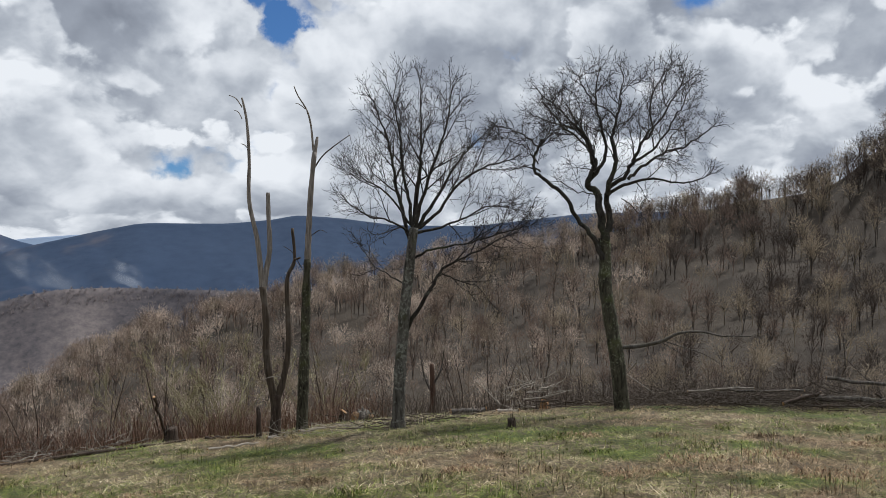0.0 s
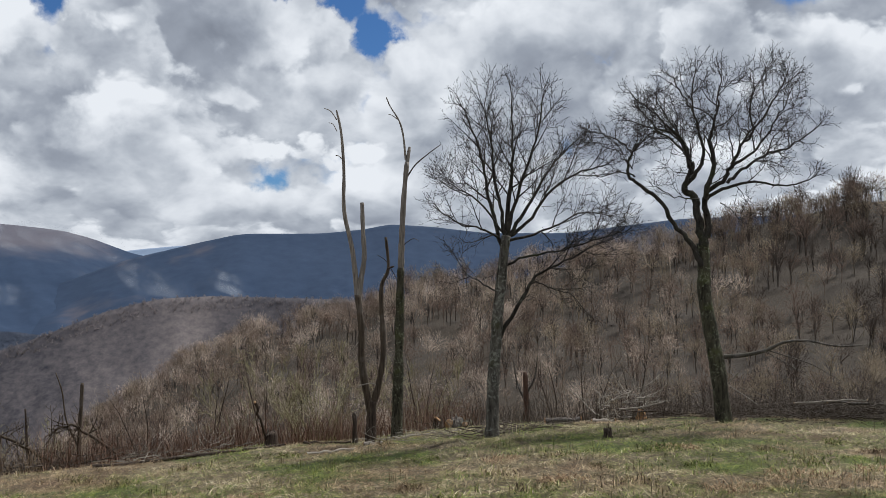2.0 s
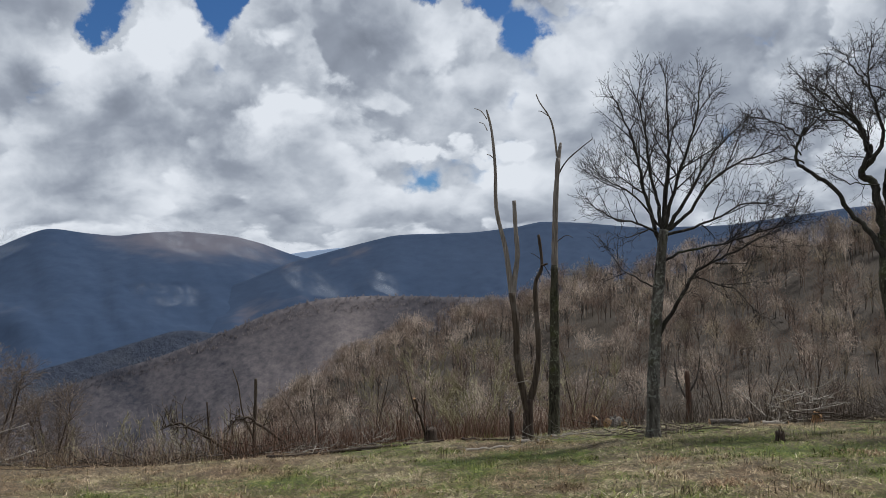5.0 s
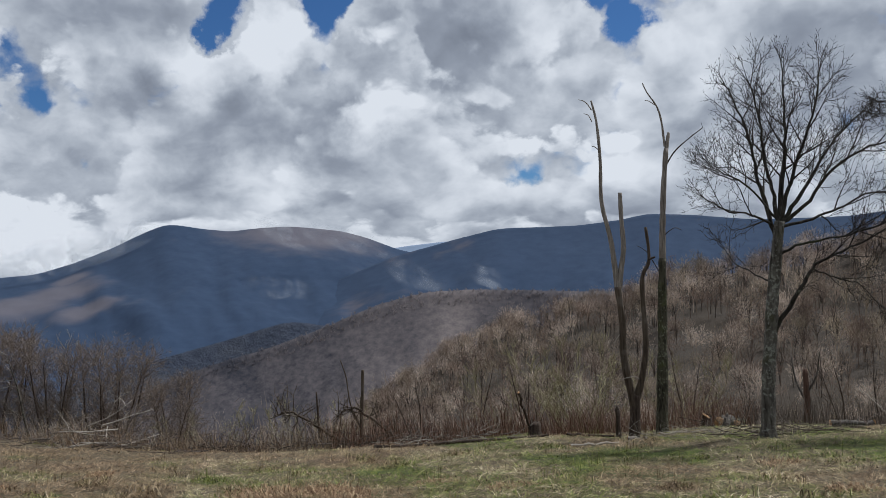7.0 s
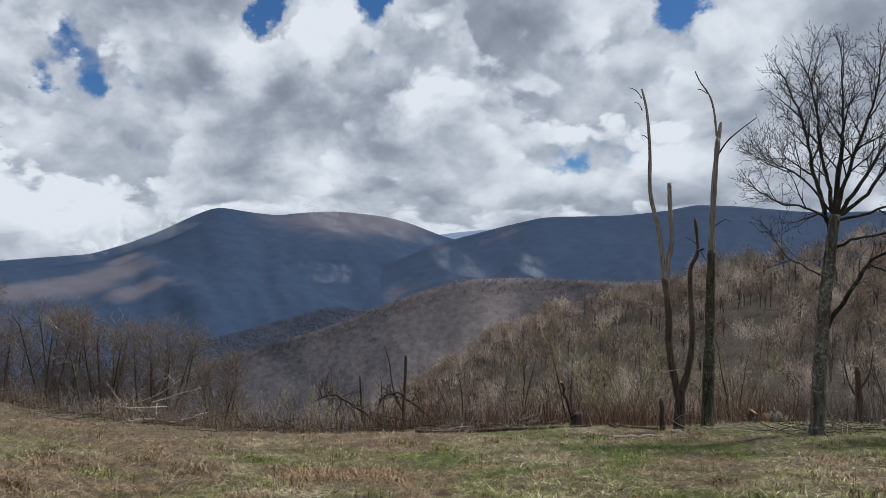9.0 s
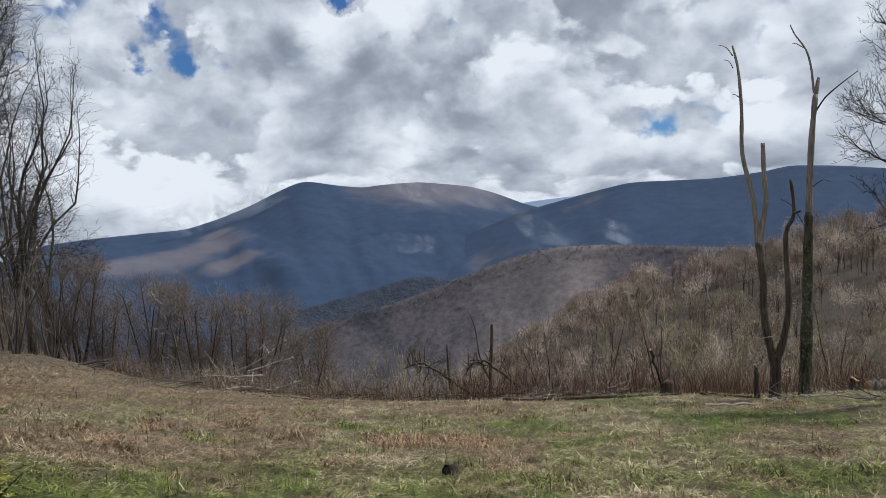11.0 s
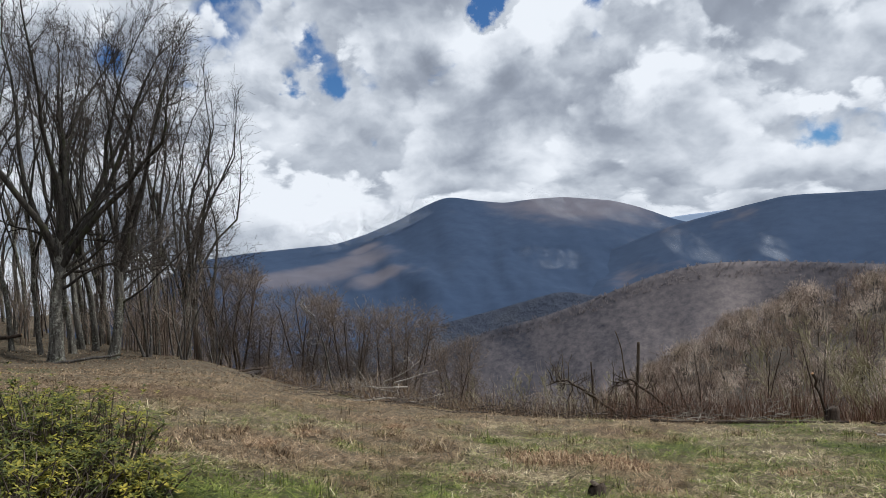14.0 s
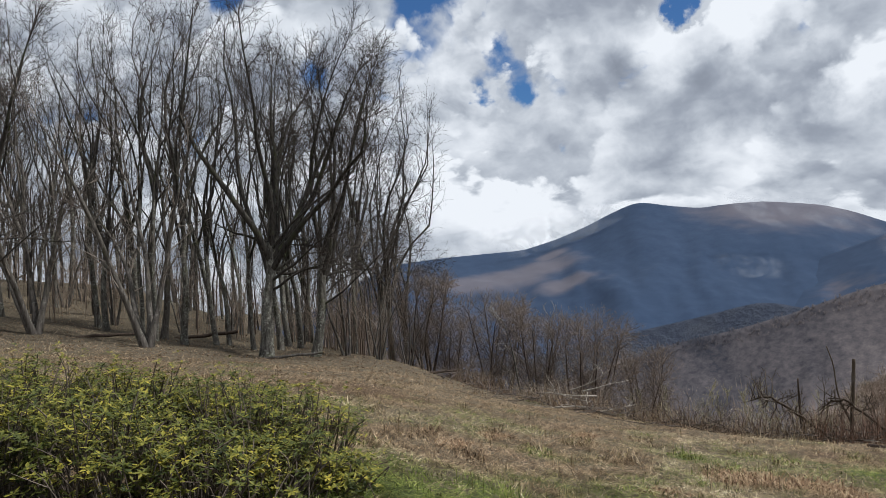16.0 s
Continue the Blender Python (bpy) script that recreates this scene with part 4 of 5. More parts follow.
WOODS = [(4, 0.11, 0.09, 5, 36, 0.6, 3), (3, 0.15, 0.07, 4, 38, 0.62, 2), (2, 0.18, 0.05, 0, 38, 0.6, 2)]
g = random.Random(77)
BUSH = [(4, 0.13, 0.08, 4, 28, 0.6, 3), (3, 0.16, 0.06, 3, 32, 0.6, 2), (2, 0.2, 0.03, 0, 40, 0.5, 2)]
SLENDER = [(0.36, 42, 1.35, 0.14, 0.04, 0.27, 3, 0.009), (0.3, 46, 0.7, 0.17, 0.03, 0.2, 2, 0.007), (0.22, 46, 0.38, 0.2, 0.03, 0.19, 2, 0.006)]
SPREADING = [(0.34, 42, 1.5, 0.13, 0.03, 0.2, 4, 0.01), (0.24, 45, 0.75, 0.16, 0.03, 0.14, 3, 0.008), (0.16, 45, 0.38, 0.18, 0.03, 0.12, 2, 0.007), (0.14, 44, 0.2, 0.2, 0.02, 0.1, 2, 0.006)]
tall = [fan_tree(100 + k, 14.5, (0.4, 0.5, 0.3)[k % 3], 3 + k % 3, 0.2, GREY_BARK if k % 4 == 0 else LICHEN_BARK, WOOD_TWIG, 0.1 + 0.02 * (k % 3), 2.1, SLENDER, 0.015 * (k - 3)) for k in range(7)]
places = [[] for _ in tall]
for k in range(84):
    az = 59.5 + 38.5 * ((k * 0.618034) % 1.0)
    near = 31.0 + max(0.0, 66 - az) * 0.7 + max(0.0, az - 79) * 0.6
    r = near + 27 * g.random() ** 1.2
    places[k % 7].append((az, r))
for k, (m, p) in enumerate(zip(tall, places)):
    plant(m, "woodland_tree", "tall bare hardwood with slender grey-brown trunk in the wood", "tree", "trees of the wood", p, 200 + k, (0.84, 1.08))

# the large trees on the wood's edge
edge_a = fan_tree(301, 14.4, 0.3, 8, 0.46, LICHEN_BARK, WOOD_TWIG, 0.25, 4.6, SPREADING, 0.15, 7)
plant(edge_a, "woodland_tree", "large dark bare tree forking low at the wood's edge", "tree", "trees at the wood's edge", [(70.1, 29.0)], 1, (1, 1), 0)
edge_b = fan_tree(302, 13.4, 0.32, 6, 0.46, LICHEN_BARK, WOOD_TWIG, 0.19, 3.8, SPREADING, 0.12, 6)
plant(edge_b, "woodland_tree", "large dark bare tree leaning outwards at the wood's edge", "tree", "trees at the wood's edge", [(66.8, 29.8), (88.5, 30)], 2, (0.9, 0.98), 0)
edge_c = bare_tree_master(303, 8.5, 4, 0.9, GREY_BARK, GREY_TWIG, 0.12, WOODS, 2.6, 1.5, 0.3)
plant(edge_c, "woodland_tree", "pale multi-stemmed bare tree spreading in a fan", "tree", "trees at the wood's edge", [(77.8, 28.5), (84.5, 31)], 3, (1, 1))
under = bare_tree_master(304, 5.0, 3, 1.0, GREY_BARK, GREY_TWIG, 0.045, BUSH, 1.8, 1.1, 0.2)
plant(under, "sapling", "thin bare sapling in the shade of the wood", "sapling", "saplings of the wood", [(g.uniform(60, 92), g.uniform(30, 48)) for _ in range(22)], 4, (0.6, 1.3))

# rounded bare trees below the meadow's edge


def dome_tree(seed, height, wide, bark, twigs, stems, trunk_r):
    """A bare tree of several stems that curve out to a rounded crown of fine twigs."""
    g = random.Random(seed)
    top = new("round_tree")
    crown = Wood()
    inside = inside_of([((0, 0, height * 0.56), (wide, wide, height * 0.38))])
    for k in range(stems):
        a = 6.283 * (k + 0.4 * g.random()) / stems
        out = Vector((math.cos(a), math.sin(a), 0)) * wide * g.uniform(0.5, 1.1)
        line = smooth_line([out * 0.08 + Vector((0, 0, -0.1)), out * 0.16 + Vector((0, 0, height * 0.22)) + jitter(g, 0.1), out * 0.36 + Vector((0, 0, height * 0.46)) + jitter(g, 0.14),
                            out * 0.6 + Vector((0, 0, height * g.uniform(0.7, 0.84))) + jitter(g, 0.14)], 4)
        n = len(line)
        w = Wood()
        w.tube(line, [trunk_r * (1 - 0.75 * i / (n - 1)) for i in range(n)], 6)
        w.object("trunk", bark, top)
        sprout(g, crown, line, trunk_r, trunk_r * 0.25, 0, HAZY, inside, 0.46, 4)
    crown.object("crown", twigs, top, "haze of fine bare twigs", False)
    return top


HAZY = [(0.24, 44, 1.25, 0.12, 0.03, 0.22, 3, 0.009), (0.15, 44, 0.65, 0.14, 0.03, 0.16, 2, 0.0075), (0.12, 44, 0.36, 0.16, 0.02, 0.15, 2, 0.0068), (0.13, 42, 0.2, 0.16, 0.02, 0.1, 2, 0.006)]
r1 = dome_tree(311, 6.3, 2.1, DARK_WOOD, DUSK_TWIG, 7, 0.085)
plant(r1, "round_tree", "bare rounded multi-stemmed tree below the meadow", "tree", "rounded trees below the meadow", [(47.4, 30.5), (53.8, 32.0), (59.0, 34.0)], 5, (0.86, 0.94))
r2 = dome_tree(312, 6.0, 1.8, DARK_WOOD, DUSK_TWIG, 6, 0.08)
plant(r2, "round_tree", "bare rounded dark-stemmed tree below the meadow", "tree", "rounded trees below the meadow", [(50.9, 31.0), (43.7, 31.5), (56.8, 34.0)], 6, (0.8, 0.92))
SPARSE = [(5, 0.24, 0.06, 3, 46, 0.5, 3), (4, 0.26, 0.05, 2, 48, 0.5, 3), (2, 0.26, 0.04, 0, 40, 0.5, 2)]
r3 = bare_tree_master(313, 6.0, 2, 0.8, LICHEN_BARK, PALE_STICK, 0.07, SPARSE, 2.0, 1.2, 0.35)
plant(r3, "pale_tree", "bare pale-limbed lichened tree below the meadow", "tree", "pale trees below the meadow", [(50.8, 30.5)], 7, (0.95, 1.0))

# willowy pale bushes, and scrub below the edge
b1 = bare_tree_master(321, 3.6, 8, 1.5, PALE_BUSH, PALE_BUSH, 0.025, BUSH, 3.0, 0.9, 0.25, 0, 0.009)
plant(b1, "pale_bush", "pale yellowish leafless bush below the meadow", "bush", "pale bushes", [(40.8, 29), (37.6, 29), (15.6, 25), (14.6, 27), (34.5, 30), (20.5, 27), (8.2, 27), (39.0, 32)], 8, (0.85, 1.2))
b2 = bare_tree_master(322, 4.2, 5, 1.3, GREY_BARK, GREY_TWIG, 0.04, BUSH, 3.0, 1.0, 0.25, 0, 0.009)
plant(b2, "scrub_tree", "bare grey scrub tree below the meadow's edge", "scrub", "scrub trees", [(g.uniform(-30, 36), g.uniform(26, 46)) for _ in range(18)], 9, (0.4, 0.85))
b3 = bare_tree_master(323, 5.2, 2, 0.8, DARK_WOOD, BROWN_TWIG, 0.05, SPARSE, 3.0, 1.2, 0.25, 0, 0.01)
plant(b3, "scrub_tree", "bare dark scrub tree below the meadow's edge", "scrub", "scrub trees", [(-6.6, 25), (-5.9, 26.5), (-3.6, 26), (-1.6, 25.5), (26.8, 24), (28.4, 25), (19.0, 24), (22.8, 24.5), (-9.5, 27), (-20, 28), (-25, 27), (-16, 28), (8.0, 25)], 10, (0.42, 0.66))


# ---- uncounted growth ----
def far_tree(seed, twigs, height, twig_w, wide, reach=(0.04, 0.085), stout=0.013, rise=0.2):
    """A light far tree: trunk, and slender limbs and twigs that rise and fan out to a rounded crown; arrays of points and triangles."""
    g = random.Random(seed)
    w = Wood()
    heart = Vector((g.gauss(0, 0.03), g.gauss(0, 0.03), 0.45)) * height
    w.tube([Vector((0, 0, -0.08 * height)), heart * 0.5 + jitter(g, 0.01 * height), heart], [stout * height, stout * 0.77 * height, stout * 0.4 * height], 3)
    v, t = w.arrays()
    v, t = list(map(tuple, v)), list(map(tuple, t))

    def sliver(p, m, e, width):
        side = (e - p).cross(jitter(g, 1))
        side = side.normalized() * width
        b = len(v)
        v.extend([tuple(p - side), tuple(p + side), tuple(m + side * 0.8), tuple(m - side * 0.8), tuple(e)])
        t.extend([(b, b + 1, b + 2), (b, b + 2, b + 3), (b + 3, b + 2, b + 4)])

    middle, half = Vector((0, 0, 0.56 * height)), Vector((wide * height, wide * height, 0.42 * height))
    lobes = [Vector((g.gauss(0, 0.3) * wide, g.gauss(0, 0.3) * wide, g.uniform(-0.1, 0.1))) * height for _ in range(5)]
    for k in range(9):
        out = jitter(g, 1).normalized()
        e = middle + Vector((out.x * half.x, out.y * half.y, abs(out.z) * half.z)) * 0.75
        sliver(heart * g.uniform(0.55, 1.0), heart.lerp(e, 0.55) + jitter(g, 0.02 * height), e, twig_w * 1.3)
    for k in range(twigs):
        out = jitter(g, 1).normalized()
        out.z = abs(out.z) if g.random() < 0.8 else out.z
        q = middle + lobes[k % 5] + Vector((out.x * half.x, out.y * half.y, out.z * half.z)) * g.uniform(0.25, 0.8)
        d = (out + Vector((0, 0, rise)) + jitter(g, 0.3)).normalized()
        side = d.cross(jitter(g, 1)).normalized() * twig_w * g.uniform(0.6, 1.2)
        f = q + d * height * g.uniform(*reach)
        b = len(v)
        v.extend([tuple(q - side), tuple(q + side), tuple(f)])
        t.append((b, b + 1, b + 2))
    return np.array(v, np.float32), np.array(t, np.int32)


def scatter(name, kinds, x, y, z, scale, mat, label, category, seed):
    g = np.random.default_rng(seed)
    vs, ts, base = [], [], 0
    for i in range(len(x)):
        v, t = kinds[g.integers(len(kinds))][:2]
        a = g.uniform(0, 2 * np.pi)
        c, s = np.cos(a) * scale[i], np.sin(a) * scale[i]
        q = np.empty_like(v)
        q[:, 0], q[:, 1], q[:, 2] = v[:, 0] * c - v[:, 1] * s + x[i], v[:, 0] * s + v[:, 1] * c + y[i], v[:, 2] * scale[i] * g.uniform(0.85, 1.15) + z[i]
        vs.append(q)
        ts.append(t + base)
        base += len(v)
    return tagged(soup(name, np.concatenate(vs), np.concatenate(ts), mat), label, category, kind="stuff")


far_kinds = [far_tree(500 + k, 260, 10.0, 0.055, (0.26, 0.34, 0.3)[k % 3], (0.055, 0.12), 0.014, 0.35) for k in range(9)]
n = 1950
az = rng.uniform(-34, 33, n)
u = np.where(np.arange(n) % 4 == 0, rng.uniform(0.82, 1.0, n), rng.uniform(0.0, 1, n) ** 0.8)
r = HILL_NEAR + 12 + (hill_far(az) * 1.04 - HILL_NEAR - 12) * u
x, y = spot(az, r)
size = rng.uniform(0.55, 1.12, n) * np.clip(0.1 + r / 230, 0.3, 1.0)
# tints vary at random; the darkening to the right is painted cloud shadow
shaded_tint = (np.floor(rng.uniform(0, 3.3, n) + 1.1 * waves(x, y, 60.0, 5, 3) + 0.1 + 2.7 * np.clip((-az - 8) / 16, 0, 1))).clip(0, 4).astype(int)
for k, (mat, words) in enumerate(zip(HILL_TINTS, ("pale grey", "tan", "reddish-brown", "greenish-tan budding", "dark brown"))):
    m = shaded_tint == k
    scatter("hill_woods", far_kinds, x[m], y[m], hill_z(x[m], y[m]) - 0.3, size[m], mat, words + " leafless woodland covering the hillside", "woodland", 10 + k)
# limbs inside the crowns; their dark colour also stands in for crown shade
dark = [far_tree(600 + k, 34, 10.0, 0.05, 0.2, (0.1, 0.2), 0.017, 0.8) for k in range(6)]
m = np.arange(len(x)) % 5 < 3
scatter("dark_hill_trees", dark, x[m], y[m], hill_z(x[m], y[m]) - 0.3, size[m] * 0.96, HILL_TRUNK, "dark limbs and trunks among the hillside wood", "woodland", 2)
# brush on the near foot of the hill and the slope under the meadow
low_kinds = [far_tree(700 + k, 105, 3.6, 0.009, 0.3, (0.06, 0.14)) for k in range(6)]
n = 950
az = rng.uniform(-36, 62, n)
r = rim(az) + 5 + 40 * rng.uniform(0, 1, n)
x, y = spot(az, r)
scatter("scrub", low_kinds, x, y, np.maximum(ground_z(x, y), np.where(r > HILL_NEAR, hill_z(x, y), -1e9)) - 0.2, rng.uniform(0.3, 0.8, n), TAN_TWIG, "dense leafless brown scrub on the slope", "scrub", 3)
n = 420
az = rng.uniform(31, 60, n)
r = rim(az) + 3.5 + 14 * rng.uniform(0, 1, n)
x, y = spot(az, r)
scatter("scrub", low_kinds, x, y, ground_z(x, y) - 0.2, rng.uniform(0.25, 0.62, n), TAN_TWIG, "tan leafless scrub below the meadow's edge", "scrub", 33)
# tree tops along the middle ridge
mid_kinds = [far_tree(800 + k, 22, 8.0, 0.14, 0.26, (0.16, 0.3), 0.012, 1.2) for k in range(6)]
n = 900
az = rng.uniform(8, 58, n)
r = 822 - 16 * rng.random(n)
x, y = spot(az, r)
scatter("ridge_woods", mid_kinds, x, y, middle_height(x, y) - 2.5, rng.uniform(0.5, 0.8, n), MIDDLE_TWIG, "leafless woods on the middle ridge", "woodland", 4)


deep = [far_tree(330 + k, 80, 13.5, 0.01, 0.16, (0.06, 0.16), 0.0055, 0.8) for k in range(6)]
n = 330
az = rng.uniform(57.5, 99, n)
r = 38 + np.maximum(0, 64 - az) + 40 * rng.uniform(0, 1, n)
x, y = spot(az, r)
scatter("deep_wood", deep, x, y, ground_z(x, y) - 0.2, rng.uniform(0.3, 1.0, n), WOOD_TWIG, "slender bare trunks crowding the depth of the wood", "woodland", 6)


n = 260
az = rng.uniform(57, 99, n)
r = 34 + np.maximum(0, 66 - az) * 0.6 + 22 * rng.uniform(0, 1, n)
x, y = spot(az, r)
scatter("undergrowth", low_kinds, x, y, ground_z(x, y) - 0.2, rng.uniform(0.4, 1.0, n), BROWN_TWIG, "bare brown undergrowth between the trunks", "undergrowth", 34)


n = 300
az = rng.uniform(58, 66, n)
r = 33 + np.maximum(0, 62 - az) * 0.4 + 20 * rng.uniform(0, 1, n)
x, y = spot(az, r)
scatter("undergrowth", low_kinds, x, y, ground_z(x, y) - 0.2, rng.uniform(0.5, 1.1, n), BROWN_TWIG, "bare tan brush where the wood falls away", "undergrowth", 35)


def leaf_litter():
    """Curled dead leaves and bits of twig on the floor of the wood."""
    g = np.random.default_rng(8)
    n = 26000
    az, r = g.uniform(56, 97, n), 13 + 34 * g.random(n) ** 0.9
    keep = (r < rim(az) + 2) & (r > 13 + np.maximum(0, 66 - az) * 1.2)
    az, r = az[keep], r[keep]
    n = len(az)
    x, y = spot(az, r)
    z = ground_z(x, y) + g.uniform(0.0, 0.03, n)
    a, b = g.uniform(0, 2 * np.pi, n), g.uniform(0, 2 * np.pi, n)
    w, h = g.uniform(0.008, 0.022, n), g.uniform(0.03, 0.1, n)
    p = np.stack([x, y, z], -1)
    u = np.stack([np.cos(a) * w, np.sin(a) * w, g.uniform(-0.5, 0.8, n) * w], -1)
    v = np.stack([np.cos(b) * h, np.sin(b) * h, g.uniform(0.0, 0.9, n) * h], -1)
    verts = np.stack([p - u, p + u, p + v], 1).reshape(-1, 3)
    ob = soup("leaf_litter", verts, np.arange(3 * n).reshape(-1, 3), STICK_LEAF)
    return tagged(ob, "brown dead leaves and twigs strewn under the trees", "leaf litter", kind="stuff")


leaf_litter()


def thicket(name, az_lo, az_hi, n, height, depth, mat, label, seed, width=0.009, lean=0.12, start=0.3):
    """Upright stems behind the meadow's edge."""
    g = np.random.default_rng(seed)
    az = g.uniform(az_lo, az_hi, n)
    r = rim(az) + start + depth * g.random(n)
    x, y = spot(az, r)
    z = ground_z(x, y) - 0.05
    h = height * g.uniform(0.3, 1.2, n) * (1 + 0.4 * waves(x, y, 3.0, seed, 2))
    lx, ly = g.normal(0, lean, n) * h, g.normal(0, lean, n) * h
    a = g.uniform(0, np.pi, n)
    wx, wy = width * np.cos(a), width * np.sin(a)
    v = np.stack([np.stack([x - wx, y - wy, z], -1), np.stack([x + wx, y + wy, z], -1),
                  np.stack([x + lx * 0.4 + wx * 0.7, y + ly * 0.4 + wy * 0.7, z + h * 0.6], -1), np.stack([x + lx * 0.4 - wx * 0.7, y + ly * 0.4 - wy * 0.7, z + h * 0.6], -1),
                  np.stack([x + lx, y + ly, z + h], -1)], 1).reshape(-1, 3)
    b = np.arange(n)[:, None] * 5
    t = np.concatenate([b + [0, 1, 2], b + [0, 2, 3], b + [3, 2, 4]])
    return tagged(soup(name, v, t, mat), label, "thicket", kind="stuff")


thicket("briar_thicket", 4, 33, 7500, 0.95, 5.0, RED_STEM, "dense reddish-brown briar stems along the meadow's edge", 41, 0.006, 0.3)
thicket("briar_thicket", -32, 5, 5000, 0.9, 5.0, STICK, "low grey-brown weeds behind the meadow's edge", 42, 0.006, 0.3)
thicket("briar_thicket", 33, 57, 5000, 0.8, 6.0, STICK_LEAF, "low brown weeds behind the meadow's edge", 43, 0.007, 0.4)


def meadow_grass():
    """Matted dead blades, green blades and upright straw over the part of the meadow that lies ahead."""
    g = np.random.default_rng(5)
    sets = []
    for n, h_lo, h_hi, flat, width, bunch in ((62000, 0.1, 0.3, 2.4, 0.0058, 12), (40000, 0.06, 0.2, 3.0, 0.0055, 2), (52000, 0.04, 0.12, 0.8, 0.006, 16), (3000, 0.15, 0.35, 0.4, 0.004, 8)):
        heads = n // bunch
        pick = g.integers(0, heads, n)
        az, r, turn = g.uniform(-33, 93, heads)[pick], (6.2 + 19.0 * g.random(heads) ** 1.15)[pick], g.uniform(0, 2 * np.pi, heads)[pick]
        keep = r < rim(az) + 1.0
        az, r, turn = az[keep], r[keep], turn[keep]
        n = len(az)
        x, y = spot(az, r)
        x, y = x + g.normal(0, 0.1, n), y + g.normal(0, 0.1, n)
        z = ground_z(x, y) - 0.012
        clump = 0.7 + 0.6 * waves(x, y, 1.3, 9, 3)
        h = g.uniform(h_lo, h_hi, n) * np.clip(clump, 0.3, 1.6)
        th = turn + g.normal(0, 0.8, n)
        out = flat * h * g.uniform(0.3, 1.0, n)
        up = h / np.sqrt(1 + flat ** 2)
        dx, dy = np.cos(th), np.sin(th)
        wx, wy = -dy * width, dx * width
        drop = up * (1.0 - 0.5 * min(flat, 1.0))
        v = np.stack([np.stack([x - wx, y - wy, z], -1), np.stack([x + wx, y + wy, z], -1),
                      np.stack([x + dx * out * 0.45 + wx * 0.8, y + dy * out * 0.45 + wy * 0.8, z + up * 0.8], -1),
                      np.stack([x + dx * out * 0.45 - wx * 0.8, y + dy * out * 0.45 - wy * 0.8, z + up * 0.8], -1),
                      np.stack([x + dx * out, y + dy * out, z + drop], -1)], 1).reshape(-1, 3)
        sets.append(v)
    v = np.concatenate(sets)
    b = np.arange(len(v) // 5)[:, None] * 5
    t = np.concatenate([b + [0, 1, 2], b + [0, 2, 3], b + [3, 2, 4]])
    return tagged(soup("meadow_grass", v, t, BLADES), "matted dry straw-coloured grass with fresh green patches", "grass", kind="stuff")


meadow_grass()


def meadow_thatch():
    """Short broken straw lying flat between the tufts."""
    g = np.random.default_rng(25)
    n = 190000
    az, r = g.uniform(-33, 93, n), 6.0 + 17.0 * g.random(n) ** 1.1
    keep = r < rim(az) + 0.4
    az, r = az[keep], r[keep]
    n = len(az)
    x, y = spot(az, r)
    p = np.stack([x, y, ground_z(x, y) + g.uniform(0.002, 0.03, n)], -1)
    a, ln, wd = g.uniform(0, 2 * np.pi, n) + 1.2 * waves(x, y, 2.5, 14, 2), g.uniform(0.05, 0.2, n), g.uniform(0.003, 0.008, n)
    along = np.stack([np.cos(a) * ln, np.sin(a) * ln, g.uniform(-0.04, 0.22, n) * ln], -1)
    side = np.stack([-np.sin(a) * wd, np.cos(a) * wd, np.zeros(n)], -1)
    v = np.stack([p - side, p + side, p + along], 1).reshape(-1, 3)
    return tagged(soup("meadow_thatch", v, np.arange(3 * n).reshape(-1, 3), BLADES), "short broken straw matted over the meadow", "thatch", kind="stuff")


meadow_thatch()


# ---- the evergreen thicket beside the viewpoint ----
def leaf_whorl(g, verts, faces, p, out, size, count):
    """A rosette of long drooping leaves, each folded along its midrib."""
    up = (Vector((0, 0, 1)) + out * 0.5).normalized()
    a0 = g.uniform(0, 6.283)
    for k in range(count):
        a = a0 + 6.283 * k / count + g.gauss(0, 0.2)
        side = up.cross(Vector((math.cos(a), math.sin(a), 0.1))).normalized()
        along = side.cross(up).normalized()
        droop = g.uniform(-0.25, 0.75)
        s = size * g.uniform(0.7, 1.2)
        d = (along + up * droop).normalized()
        n = side.cross(d).normalized()
        w = side * s * 0.19
        m = p + d * s * 0.5 + n * s * 0.04
        e = p + d * s - Vector((0, 0, s * 0.12))
        b = len(verts)
        verts += [p, m - w - n * s * 0.035, m, m + w - n * s * 0.035, e]
        faces += [(b, b + 1, b + 2), (b, b + 2, b + 3), (b + 1, b + 4, b + 2), (b + 2, b + 4, b + 3)]


